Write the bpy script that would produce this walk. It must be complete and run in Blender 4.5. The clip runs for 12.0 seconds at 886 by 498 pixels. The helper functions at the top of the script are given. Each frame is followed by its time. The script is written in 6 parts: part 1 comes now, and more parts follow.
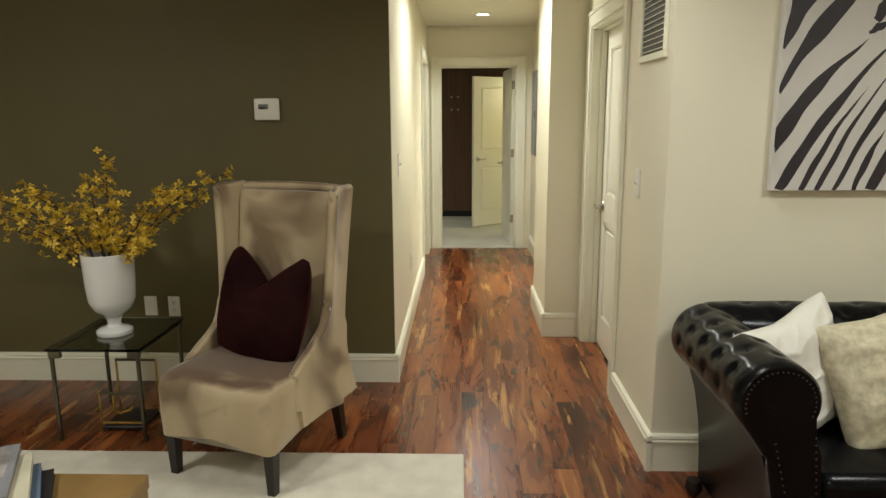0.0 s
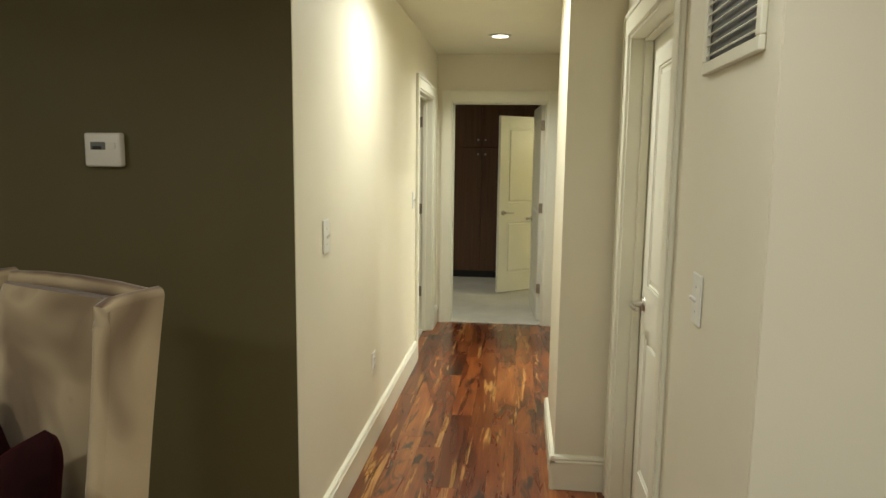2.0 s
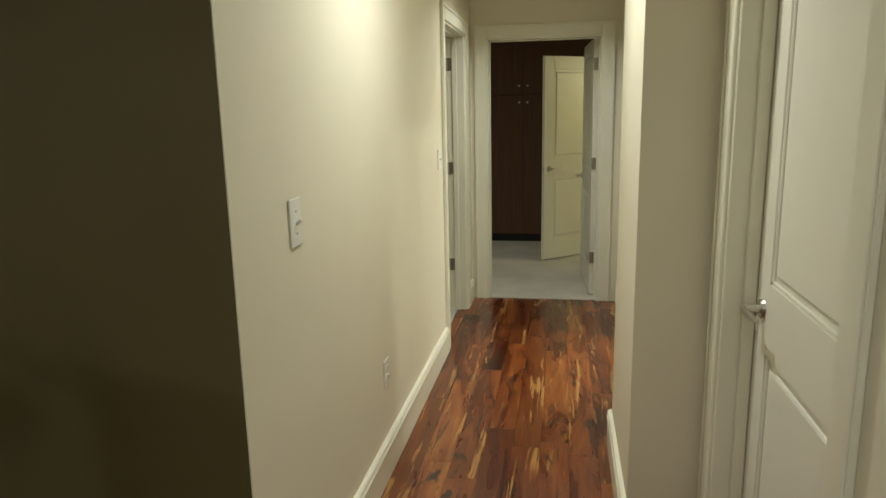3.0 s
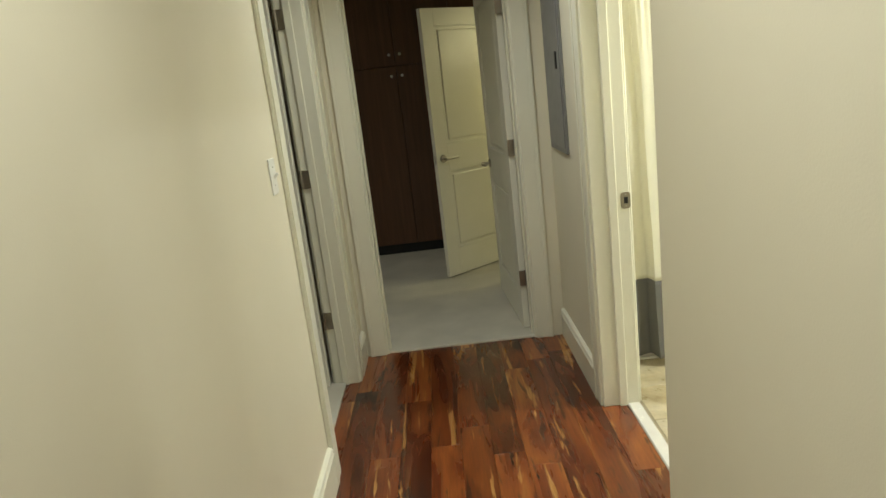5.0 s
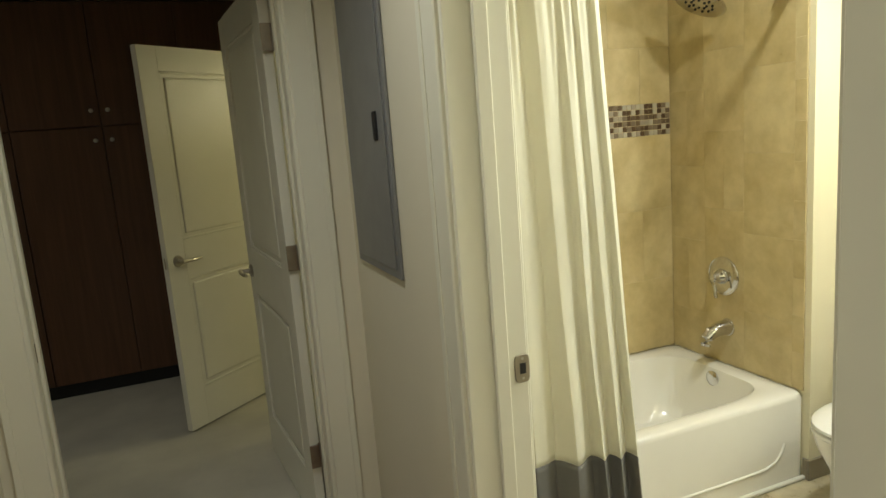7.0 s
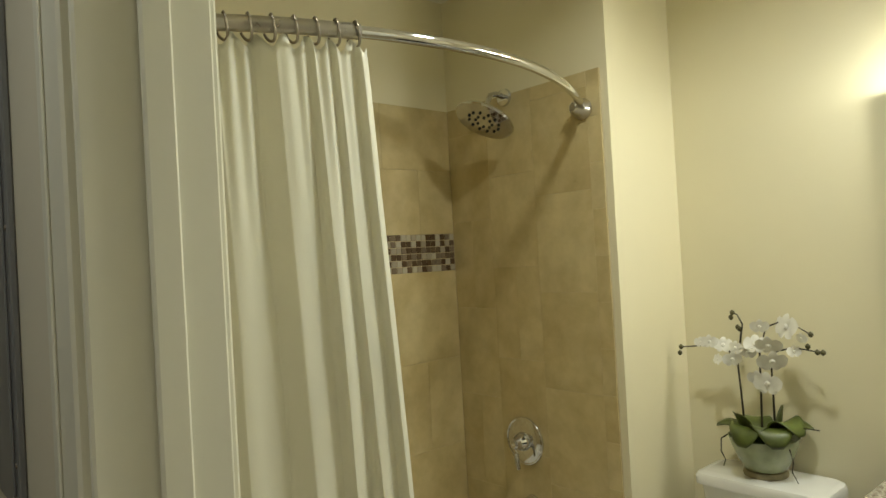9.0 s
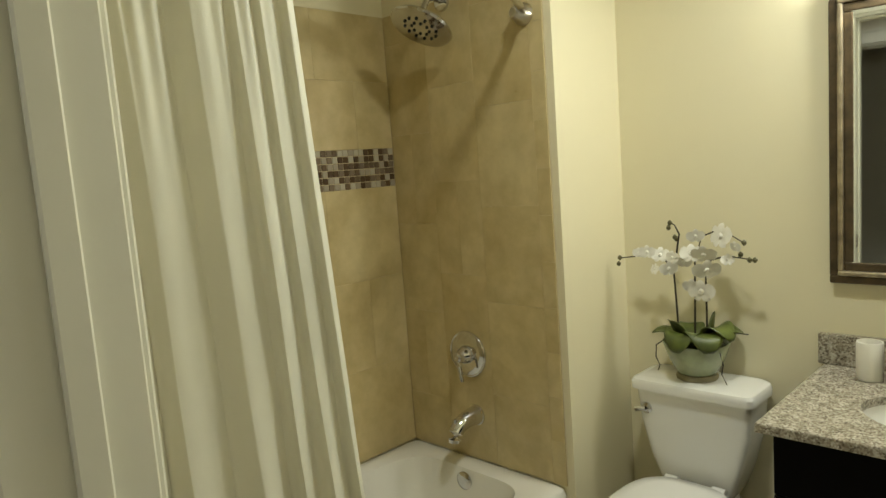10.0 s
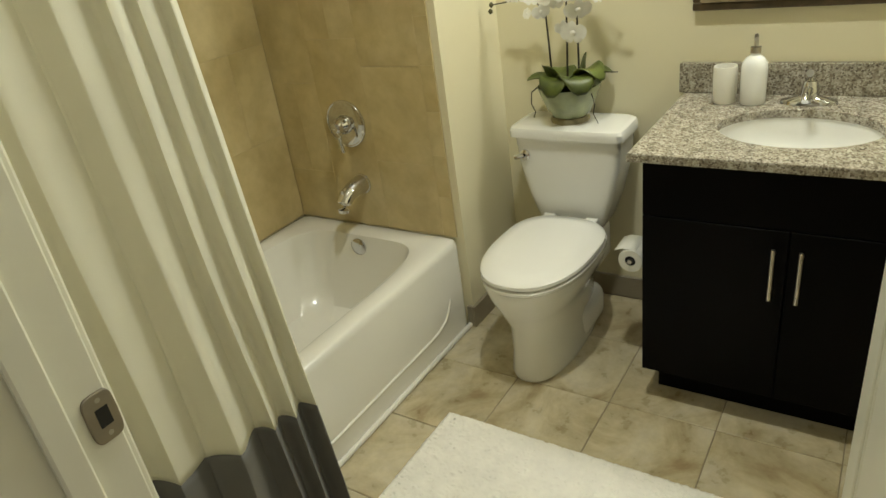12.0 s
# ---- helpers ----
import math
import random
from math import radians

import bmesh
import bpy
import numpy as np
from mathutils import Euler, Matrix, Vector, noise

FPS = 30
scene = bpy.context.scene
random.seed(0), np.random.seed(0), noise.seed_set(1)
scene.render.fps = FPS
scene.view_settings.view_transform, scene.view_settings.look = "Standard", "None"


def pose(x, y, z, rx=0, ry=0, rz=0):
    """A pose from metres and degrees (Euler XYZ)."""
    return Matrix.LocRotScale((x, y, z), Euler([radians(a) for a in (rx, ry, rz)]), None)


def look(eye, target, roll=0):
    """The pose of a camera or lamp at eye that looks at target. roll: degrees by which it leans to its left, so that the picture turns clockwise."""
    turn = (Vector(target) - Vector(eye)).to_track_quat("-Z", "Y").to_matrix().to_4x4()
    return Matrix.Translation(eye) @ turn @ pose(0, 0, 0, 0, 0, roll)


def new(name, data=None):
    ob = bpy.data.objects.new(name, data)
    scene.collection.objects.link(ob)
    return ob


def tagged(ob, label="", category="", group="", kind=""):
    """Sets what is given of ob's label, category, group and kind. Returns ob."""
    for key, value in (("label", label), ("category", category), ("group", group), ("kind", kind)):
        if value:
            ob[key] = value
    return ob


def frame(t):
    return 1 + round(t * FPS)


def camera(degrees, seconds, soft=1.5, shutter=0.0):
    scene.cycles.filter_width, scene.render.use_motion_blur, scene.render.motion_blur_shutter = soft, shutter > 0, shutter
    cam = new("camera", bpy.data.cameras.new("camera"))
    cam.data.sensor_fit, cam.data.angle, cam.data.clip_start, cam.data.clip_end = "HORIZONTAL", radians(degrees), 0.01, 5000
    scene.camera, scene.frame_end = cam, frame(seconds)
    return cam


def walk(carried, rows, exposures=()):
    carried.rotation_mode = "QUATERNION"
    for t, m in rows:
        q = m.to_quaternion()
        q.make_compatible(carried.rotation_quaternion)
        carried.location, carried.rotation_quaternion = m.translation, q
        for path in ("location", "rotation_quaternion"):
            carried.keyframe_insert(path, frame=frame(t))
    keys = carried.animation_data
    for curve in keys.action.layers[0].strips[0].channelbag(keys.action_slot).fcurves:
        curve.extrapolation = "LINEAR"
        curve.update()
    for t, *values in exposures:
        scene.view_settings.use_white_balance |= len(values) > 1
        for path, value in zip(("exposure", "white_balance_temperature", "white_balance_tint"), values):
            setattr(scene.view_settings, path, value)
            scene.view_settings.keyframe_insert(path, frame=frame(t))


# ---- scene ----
cam = camera(66.4, 12.0)
PATH = [
    (0, (0.378, 0.323, 1.496), (0.321, 2.283, 1.106), -0.3),
    (0.5, (0.532, 0.638, 1.499), (0.441, 2.6, 1.124), 1.3),
    (1, (0.657, 0.974, 1.482), (0.513, 2.93, 1.091), -1.0),
    (1.5, (0.772, 1.349, 1.491), (0.531, 3.299, 1.121), 1.2),
    (2, (0.745, 1.776, 1.515), (0.525, 3.746, 1.247), 0.7),
    (2.5, (0.715, 2.19, 1.481), (0.467, 4.136, 1.091), -2.4),
    (3, (0.707, 2.628, 1.491), (0.361, 4.557, 1.09), -1.2),
    (3.5, (0.652, 3.07, 1.484), (0.405, 5.025, 1.144), -0.2),
    (3.7, (0.636, 3.232, 1.493), (0.451, 5.192, 1.14), -1.8),
    (5.5, (0.533, 4.667, 1.424), (0.518, 6.606, 0.934), -6.8),
    (6, (0.578, 5.009, 1.438), (0.607, 6.945, 0.937), -4.1),
    (6.5, (0.564, 5.345, 1.452), (0.943, 7.26, 1.015), -5.6),
    (7, (0.564, 5.651, 1.466), (1.296, 7.48, 1.119), -4.5),
    (7.2, (0.595, 5.735, 1.472), (1.368, 7.561, 1.206), -4.1),
    (8.8, (0.918, 6.188, 1.418), (2.215, 7.708, 1.477), -3.3),
    (9, (0.948, 6.196, 1.418), (2.267, 7.698, 1.443), -3.2),
    (9.5, (0.989, 6.22, 1.418), (2.402, 7.629, 1.293), -3.5),
    (10, (1.001, 6.218, 1.416), (2.413, 7.615, 1.182), -4.2),
    (10.5, (1.005, 6.219, 1.422), (2.396, 7.581, 0.963), -5.8),
    (11, (0.989, 6.236, 1.414), (2.363, 7.494, 0.687), -8.1),
    (11.5, (0.991, 6.252, 1.395), (2.402, 7.381, 0.538), -8.2),
    (12, (0.993, 6.262, 1.387), (2.445, 7.303, 0.486), -8.4),
]
EXPOSURES = [(0.0, 0.8, 6420, 10), (1.0, 0.75, 6450, 10), (2.0, 0.55, 6450, 10), (2.5, 0.4, 6400, 10), (3.0, 0.15, 6350, 9), (3.5, 0.1, 6200, 7), (5.3, -0.08, 6300, 9), (6.0, -0.05, 6150, 9),
             (6.5, -0.27, 6350, 10), (7.0, -0.5, 6400, 10), (9.0, -1.33, 6400, 9), (10.5, -1.25, 6400, 9), (12.0, -1.05, 6400, 9)]
walk(cam, [(t, look(eye, target, roll)) for t, eye, target, roll in PATH], EXPOSURES)

# ---- world and light ----
world = bpy.data.worlds.new("night")
scene.world = world
world.use_nodes = True
world.node_tree.nodes["Background"].inputs[0].default_value = (0.30, 0.26, 0.20, 1)
world.node_tree.nodes["Background"].inputs[1].default_value = 0.02
CEIL = 2.42
WARM = (0.912, 0.93, 0.875)
BATH = (0.90, 0.925, 0.835)


def lamp(name, x, y, z, watts, size, color=WARM, spread=180, aim=None):
    data = bpy.data.lights.new(name, "AREA")
    data.shape, data.size, data.energy, data.color, data.spread = "DISK", size, watts, color, radians(spread)
    ob = new(name, data)
    ob.matrix_world = look((x, y, z), aim or (x, y + 0.0001, z - 1))
    return ob


# downlights: x, y, watts, spread; living room and bedroom ones are unseen, added as fill
DOWNLIGHTS = [(0.57, 7.0, 8, 135), (0.51, 4.95, 12, 156), (0.62, 2.5, 7, 155), (0.9, -0.7, 15, 165), (2.2, 1.5, 13, 160), (-1.9, 1.5, 18, 178),
              (2.2, 6.80, 27, 158), (-1.6, 9.2, 6.2, 170)]

# ---- materials ----
MATS = {}


def ramp_node(nt, stops):
    r = nt.nodes.new("ShaderNodeValToRGB")
    el = r.color_ramp.elements
    while len(el) < len(stops):
        el.new(0.5)
    for e, (p, c) in zip(el, stops):
        e.position, e.color = p, (*c, 1)
    return r


def noise_node(nt, vec, scale, detail=3, rough=0.55, distort=0.0):
    n = nt.nodes.new("ShaderNodeTexNoise")
    n.inputs["Scale"].default_value, n.inputs["Detail"].default_value = scale, detail
    n.inputs["Roughness"].default_value, n.inputs["Distortion"].default_value = rough, distort
    nt.links.new(vec, n.inputs["Vector"])
    return n.outputs["Fac"]


def base(name):
    m = bpy.data.materials.new(name)
    m.use_nodes = True
    nt = m.node_tree
    tc = nt.nodes.new("ShaderNodeTexCoord")
    MATS[name] = m
    return m, nt, nt.nodes["Principled BSDF"], tc.outputs["Object"]


def bump(nt, b, height, strength, distance=0.002):
    n = nt.nodes.new("ShaderNodeBump")
    n.inputs["Strength"].default_value, n.inputs["Distance"].default_value = strength, distance
    nt.links.new(height, n.inputs["Height"])
    nt.links.new(n.outputs[0], b.inputs["Normal"])


def moved(nt, vec, scale=(1, 1, 1), spread=40.0, rot=(0, 0, 0)):
    """Object coordinates, shifted by the object's own random number."""
    info = nt.nodes.new("ShaderNodeObjectInfo")
    mul = nt.nodes.new("ShaderNodeVectorMath")
    mul.operation = "SCALE"
    mul.inputs[0].default_value = (spread, spread * 0.7, spread * 0.3)
    nt.links.new(info.outputs["Random"], mul.inputs["Scale"])
    mp = nt.nodes.new("ShaderNodeMapping")
    mp.inputs["Scale"].default_value, mp.inputs["Rotation"].default_value = scale, rot
    nt.links.new(vec, mp.inputs["Vector"])
    add = nt.nodes.new("ShaderNodeVectorMath")
    nt.links.new(mp.outputs[0], add.inputs[0])
    nt.links.new(mul.outputs[0], add.inputs[1])
    return add.outputs[0], info.outputs["Random"]


def plain(name, col, rough=0.5, metal=0.0, var=0.06, scale=3.0, grain=120.0, relief=0.06, coat=0.0, rvar=0.08):
    m, nt, b, vec = base(name)
    lo, hi = [max(0, c * (1 - var)) for c in col], [min(1, c * (1 + var)) for c in col]
    f = noise_node(nt, vec, scale, 4)
    r = ramp_node(nt, [(0.3, lo), (0.7, hi)])
    nt.links.new(f, r.inputs[0])
    nt.links.new(r.outputs[0], b.inputs["Base Color"])
    g = noise_node(nt, vec, grain, 2)
    mr = nt.nodes.new("ShaderNodeMapRange")
    mr.inputs[3].default_value, mr.inputs[4].default_value = max(0.02, rough - rvar), min(1, rough + rvar)
    nt.links.new(noise_node(nt, vec, scale * 5, 3), mr.inputs[0])
    nt.links.new(mr.outputs[0], b.inputs["Roughness"])
    b.inputs["Metallic"].default_value = metal
    b.inputs["Coat Weight"].default_value, b.inputs["Coat Roughness"].default_value = coat, 0.08
    if relief:
        bump(nt, b, g, relief)
    return m


CREAM = plain("cream_paint", (0.76, 0.715, 0.565), 0.55, var=0.03, scale=1.2, grain=260, relief=0.10)
BATHCREAM = plain("bathroom_paint", (0.77, 0.71, 0.495), 0.5, var=0.03, scale=1.2, grain=260, relief=0.10)
OLIVE = plain("olive_paint", (0.106, 0.087, 0.031), 0.6, var=0.07, scale=1.2, grain=260, relief=0.12)
CEILP = plain("ceiling_paint", (0.80, 0.77, 0.61), 0.7, var=0.02, grain=200, relief=0.12)
TRIM = plain("white_trim_paint", (0.80, 0.78, 0.64), 0.32, var=0.03, scale=2, grain=90, relief=0.03)
DOORP = plain("door_paint", (0.78, 0.76, 0.65), 0.36, var=0.03, scale=2, grain=90, relief=0.04)
PLASTIC = plain("white_plastic", (0.78, 0.77, 0.70), 0.35, var=0.02, relief=0)
SLOT = plain("dark_slot", (0.008, 0.008, 0.008), 0.5, relief=0)
NICKEL = plain("satin_nickel", (0.52, 0.49, 0.44), 0.3, 1.0, var=0.06, scale=20, relief=0.02)
BRONZE = plain("dull_nickel", (0.36, 0.32, 0.26), 0.42, 1.0, var=0.1, scale=20, relief=0.02)
CHROME = plain("chrome", (0.66, 0.66, 0.67), 0.06, 1.0, var=0.02, relief=0, rvar=0.03)
PORCELAIN = plain("white_porcelain", (0.80, 0.79, 0.74), 0.12, var=0.015, relief=0, coat=0.5, rvar=0.03)
ACRYLIC = plain("tub_acrylic", (0.80, 0.78, 0.70), 0.2, var=0.02, relief=0, coat=0.3, rvar=0.04)
ESPRESSO = plain("espresso_veneer", (0.0022, 0.0018, 0.0016), 0.45, var=0.3, scale=8, relief=0.03)
ESPRESSO.node_tree.nodes["Principled BSDF"].inputs["Specular IOR Level"].default_value = 0.06
PANELGREY = plain("grey_enamel", (0.205, 0.205, 0.20), 0.38, var=0.05, scale=3, relief=0.04)
CARPET = plain("pale_carpet", (0.56, 0.53, 0.44), 0.95, var=0.14, scale=2.2, grain=380, relief=0.9)
RUG = plain("cream_wool_rug", (0.64, 0.60, 0.50), 0.95, var=0.10, scale=9, grain=160, relief=1.0)
MATW = plain("white_bath_mat", (0.86, 0.83, 0.75), 0.95, var=0.05, scale=20, grain=220, relief=1.0)
GROUT = plain("grout", (0.30, 0.25, 0.16), 0.8, var=0.15, scale=8, grain=180, relief=0.3)
GROUTW = plain("wall_grout", (0.53, 0.43, 0.25), 0.75, var=0.1, scale=8, grain=180, relief=0.2)
SUBFLOOR = plain("floor_gap", (0.03, 0.015, 0.008), 0.6, relief=0)
TAUPE = plain("taupe_tile_base", (0.28, 0.24, 0.17), 0.4, var=0.12, scale=10, relief=0.1)
LEATHER = plain("black_leather", (0.004, 0.004, 0.0045), 0.24, var=0.2, scale=14, grain=240, relief=0.015, coat=0.0, rvar=0.05)
NAIL = plain("dark_nailhead", (0.13, 0.12, 0.10), 0.4, 1.0, var=0.2, relief=0)
LEATHER.node_tree.nodes["Principled BSDF"].inputs["Specular IOR Level"].default_value = 0.16
DARKLEG = plain("dark_leg_wood", (0.012, 0.008, 0.006), 0.35, var=0.3, relief=0.05)
PLUM = plain("plum_velvet", (0.013, 0.003, 0.003), 0.85, var=0.9, scale=3, grain=300, relief=0.2)
PLUM.node_tree.nodes["Principled BSDF"].inputs["Specular IOR Level"].default_value = 0.08
PLUM.node_tree.nodes["Principled BSDF"].inputs["Sheen Weight"].default_value = 0.10
PLUM.node_tree.nodes["Principled BSDF"].inputs["Sheen Tint"].default_value = (0.5, 0.06, 0.07, 1)
SATIN = plain("white_satin", (0.72, 0.70, 0.62), 0.36, var=0.08, scale=10, grain=60, relief=0.1)
BEIGEP = plain("beige_print_fabric", (0.50, 0.45, 0.31), 0.7, var=0.25, scale=40, grain=60, relief=0.2)
CANDLE = plain("white_ceramic", (0.80, 0.78, 0.70), 0.35, var=0.02, relief=0)
SOAP = plain("milk_glass", (0.82, 0.82, 0.78), 0.18, var=0.02, relief=0, coat=0.4)
POT = plain("celadon_glaze", (0.31, 0.35, 0.20), 0.22, var=0.2, scale=14, relief=0.06, coat=0.5)
POTBASE = plain("bare_clay", (0.24, 0.205, 0.11), 0.7, var=0.25, scale=20, relief=0.2)
LEAF = plain("orchid_leaf", (0.075, 0.095, 0.018), 0.35, var=0.6, scale=11, relief=0.1)
STEM = plain("orchid_stem", (0.03, 0.024, 0.012), 0.6, var=0.3, relief=0)
BUD = plain("orchid_bud", (0.10, 0.09, 0.03), 0.5, var=0.3, relief=0)
PETAL = plain("orchid_petal", (0.84, 0.82, 0.74), 0.55, var=0.05, scale=30, relief=0.1)
YELLOW = plain("forsythia_petal", (0.66, 0.44, 0.035), 0.55, var=0.35, scale=30, relief=0)
TWIG = plain("twig_bark", (0.05, 0.028, 0.014), 0.8, var=0.3, scale=30, relief=0.2)
VASE = plain("white_opal_glass", (0.74, 0.74, 0.72), 0.12, var=0.02, relief=0, coat=0.6)
BRASS = plain("aged_brass", (0.50, 0.34, 0.10), 0.3, 1.0, var=0.2, scale=20, relief=0.02)
STEELT = plain("table_steel", (0.15, 0.14, 0.105), 0.35, 1.0, var=0.15, scale=12, relief=0.02)
TANWOOD = plain("tan_wood", (0.26, 0.155, 0.055), 0.4, var=0.2, scale=5, relief=0.06)
PAPER = plain("page_edges", (0.62, 0.58, 0.46), 0.8, var=0.1, scale=40, relief=0.1)
BOOKS = [plain("book_cover_" + n, c, 0.35, var=0.15, scale=12, relief=0.02) for n, c in
         (("grey", (0.25, 0.25, 0.27)), ("cream", (0.60, 0.56, 0.42)), ("blue", (0.10, 0.15, 0.22)), ("black", (0.02, 0.02, 0.025)))]
FRAMEDK = plain("dark_gilt_frame", (0.075, 0.052, 0.026), 0.38, 0.35, var=0.4, scale=25, relief=0.15)
FRAMELT = plain("worn_silver_leaf", (0.36, 0.30, 0.20), 0.35, 0.7, var=0.35, scale=25, relief=0.1)
INK = plain("screen_grey", (0.16, 0.17, 0.16), 0.3, relief=0)


def wood_floor():
    """Red-brown planks with dark hearts and thin golden veins that run along them."""
    m, nt, b, vec = base("acacia_plank")

    def mix(kind, fac, a, c):
        n = nt.nodes.new("ShaderNodeMixRGB")
        n.blend_type = kind
        for sock, q in zip(n.inputs, (fac, a, c)):
            if isinstance(q, (int, float)):
                sock.default_value = q
            elif isinstance(q, tuple):
                sock.default_value = (*q, 1)
            else:
                nt.links.new(q, sock)
        return n.outputs[0]

    def mask(value, stops):
        n = ramp_node(nt, [(p, (c, c, c)) for p, c in stops])
        nt.links.new(value, n.inputs[0])
        return n.outputs[0]
    v, rnd = moved(nt, vec, (7, 1.1, 7), 60)
    broad = noise_node(nt, v, 1.1, 4, 0.55, 1.2)
    body = ramp_node(nt, [(0.30, (0.070, 0.016, 0.005)), (0.45, (0.165, 0.038, 0.009)), (0.60, (0.26, 0.072, 0.015)), (0.75, (0.34, 0.125, 0.030))])
    nt.links.new(broad, body.inputs[0])
    tone = ramp_node(nt, [(0.0, (0.55, 0.48, 0.46)), (0.3, (0.85, 0.80, 0.78)), (0.6, (1.0, 1.0, 1.0)), (0.85, (1.25, 1.35, 1.4)), (1.0, (0.8, 0.9, 1.0))])
    nt.links.new(rnd, tone.inputs[0])
    col = mix("MULTIPLY", 1.0, body.outputs[0], tone.outputs[0])
    # dark hearts
    v4, _ = moved(nt, vec, (11, 2.6, 11), 75)
    dark = mask(noise_node(nt, v4, 1.0, 3, 0.6, 1.0), [(0.0, 1), (0.33, 1), (0.42, 0), (1.0, 0)])
    col = mix("MIX", dark, col, (0.030, 0.011, 0.006))
    # golden flames, long and narrow with frayed edges
    v2, _ = moved(nt, vec, (24, 2.0, 24), 90)
    flame = mask(noise_node(nt, v2, 1.0, 3.5, 0.6, 0.55), [(0.0, 0), (0.585, 0), (0.635, 1), (1.0, 1)])
    v5, _ = moved(nt, vec, (6, 1.3, 6), 33)
    where = mask(noise_node(nt, v5, 1.0, 2, 0.5), [(0.0, 0), (0.44, 0.1), (0.56, 0.9), (1.0, 0.9)])
    col = mix("MIX", mix("MULTIPLY", 1.0, flame, where), col, (0.50, 0.25, 0.072))
    # dark flecks
    v6, _ = moved(nt, vec, (30, 3.2, 30), 51)
    col = mix("MIX", mask(noise_node(nt, v6, 1.0, 3, 0.6, 0.5), [(0.0, 0.85), (0.31, 0.85), (0.37, 0), (1.0, 0)]), col, (0.028, 0.010, 0.005))
    # fine pores
    v3, _ = moved(nt, vec, (120, 5, 120), 30)
    fine = noise_node(nt, v3, 1.0, 3)
    gr = ramp_node(nt, [(0.35, (0.70, 0.68, 0.66)), (0.6, (1, 1, 1))])
    nt.links.new(fine, gr.inputs[0])
    nt.links.new(mix("MULTIPLY", 0.8, col, gr.outputs[0]), b.inputs["Base Color"])
    mr = nt.nodes.new("ShaderNodeMapRange")
    mr.inputs[3].default_value, mr.inputs[4].default_value = 0.20, 0.36
    nt.links.new(broad, mr.inputs[0])
    nt.links.new(mr.outputs[0], b.inputs["Roughness"])
    b.inputs["Coat Weight"].default_value, b.inputs["Coat Roughness"].default_value = 0.25, 0.24
    bump(nt, b, fine, 0.12, 0.001)
    return m


def stone(name, stops, scale, rough, big=2.5, spread=30, relief=0.08, low=0.78):
    m, nt, b, vec = base(name)
    v, rnd = moved(nt, vec, (1, 1, 1), spread)
    f = noise_node(nt, v, big, 5, 0.62, 0.8)
    r = ramp_node(nt, stops)
    nt.links.new(f, r.inputs[0])
    f2 = noise_node(nt, v, scale, 4, 0.6)
    r2 = ramp_node(nt, [(0.3, (low, low * 0.98, low * 0.94)), (0.65, (1.05, 1.05, 1.03))])
    nt.links.new(f2, r2.inputs[0])
    mu = nt.nodes.new("ShaderNodeMixRGB")
    mu.blend_type, mu.inputs[0].default_value = "MULTIPLY", 1.0
    nt.links.new(r.outputs[0], mu.inputs[1])
    nt.links.new(r2.outputs[0], mu.inputs[2])
    nt.links.new(mu.outputs[0], b.inputs["Base Color"])
    mr = nt.nodes.new("ShaderNodeMapRange")
    mr.inputs[3].default_value, mr.inputs[4].default_value = rough - 0.08, rough + 0.12
    nt.links.new(f2, mr.inputs[0])
    nt.links.new(mr.outputs[0], b.inputs["Roughness"])
    bump(nt, b, f2, relief)
    return m


def granite():
    m, nt, b, vec = base("speckled_granite")
    vo = nt.nodes.new("ShaderNodeTexVoronoi")
    vo.inputs["Scale"].default_value = 230
    nt.links.new(vec, vo.inputs["Vector"])
    sep = nt.nodes.new("ShaderNodeSeparateColor")
    nt.links.new(vo.outputs["Color"], sep.inputs[0])
    r = ramp_node(nt, [(0.0, (0.13, 0.11, 0.085)), (0.2, (0.24, 0.21, 0.16)), (0.45, (0.33, 0.30, 0.24)), (0.7, (0.41, 0.385, 0.32)), (1.0, (0.50, 0.48, 0.42))])
    nt.links.new(sep.outputs[0], r.inputs[0])
    f = noise_node(nt, vec, 40, 4)
    r2 = ramp_node(nt, [(0.35, (0.66, 0.63, 0.58)), (0.6, (1.05, 1.03, 1.0))])
    nt.links.new(f, r2.inputs[0])
    mu = nt.nodes.new("ShaderNodeMixRGB")
    mu.blend_type, mu.inputs[0].default_value = "MULTIPLY", 1.0
    nt.links.new(r.outputs[0], mu.inputs[1])
    nt.links.new(r2.outputs[0], mu.inputs[2])
    nt.links.new(mu.outputs[0], b.inputs["Base Color"])
    b.inputs["Roughness"].default_value = 0.16
    return m


def grained(name, lo, hi, rough, axis):
    """Veneer with a grain along one axis."""
    m, nt, b, vec = base(name)
    s = [30, 30, 30]
    s[axis] = 1.4
    v, _ = moved(nt, vec, s, 20)
    f = noise_node(nt, v, 1.0, 5, 0.6, 0.6)
    r = ramp_node(nt, [(0.3, lo), (0.7, hi)])
    nt.links.new(f, r.inputs[0])
    nt.links.new(r.outputs[0], b.inputs["Base Color"])
    b.inputs["Roughness"].default_value = rough
    bump(nt, b, f, 0.08)
    return m


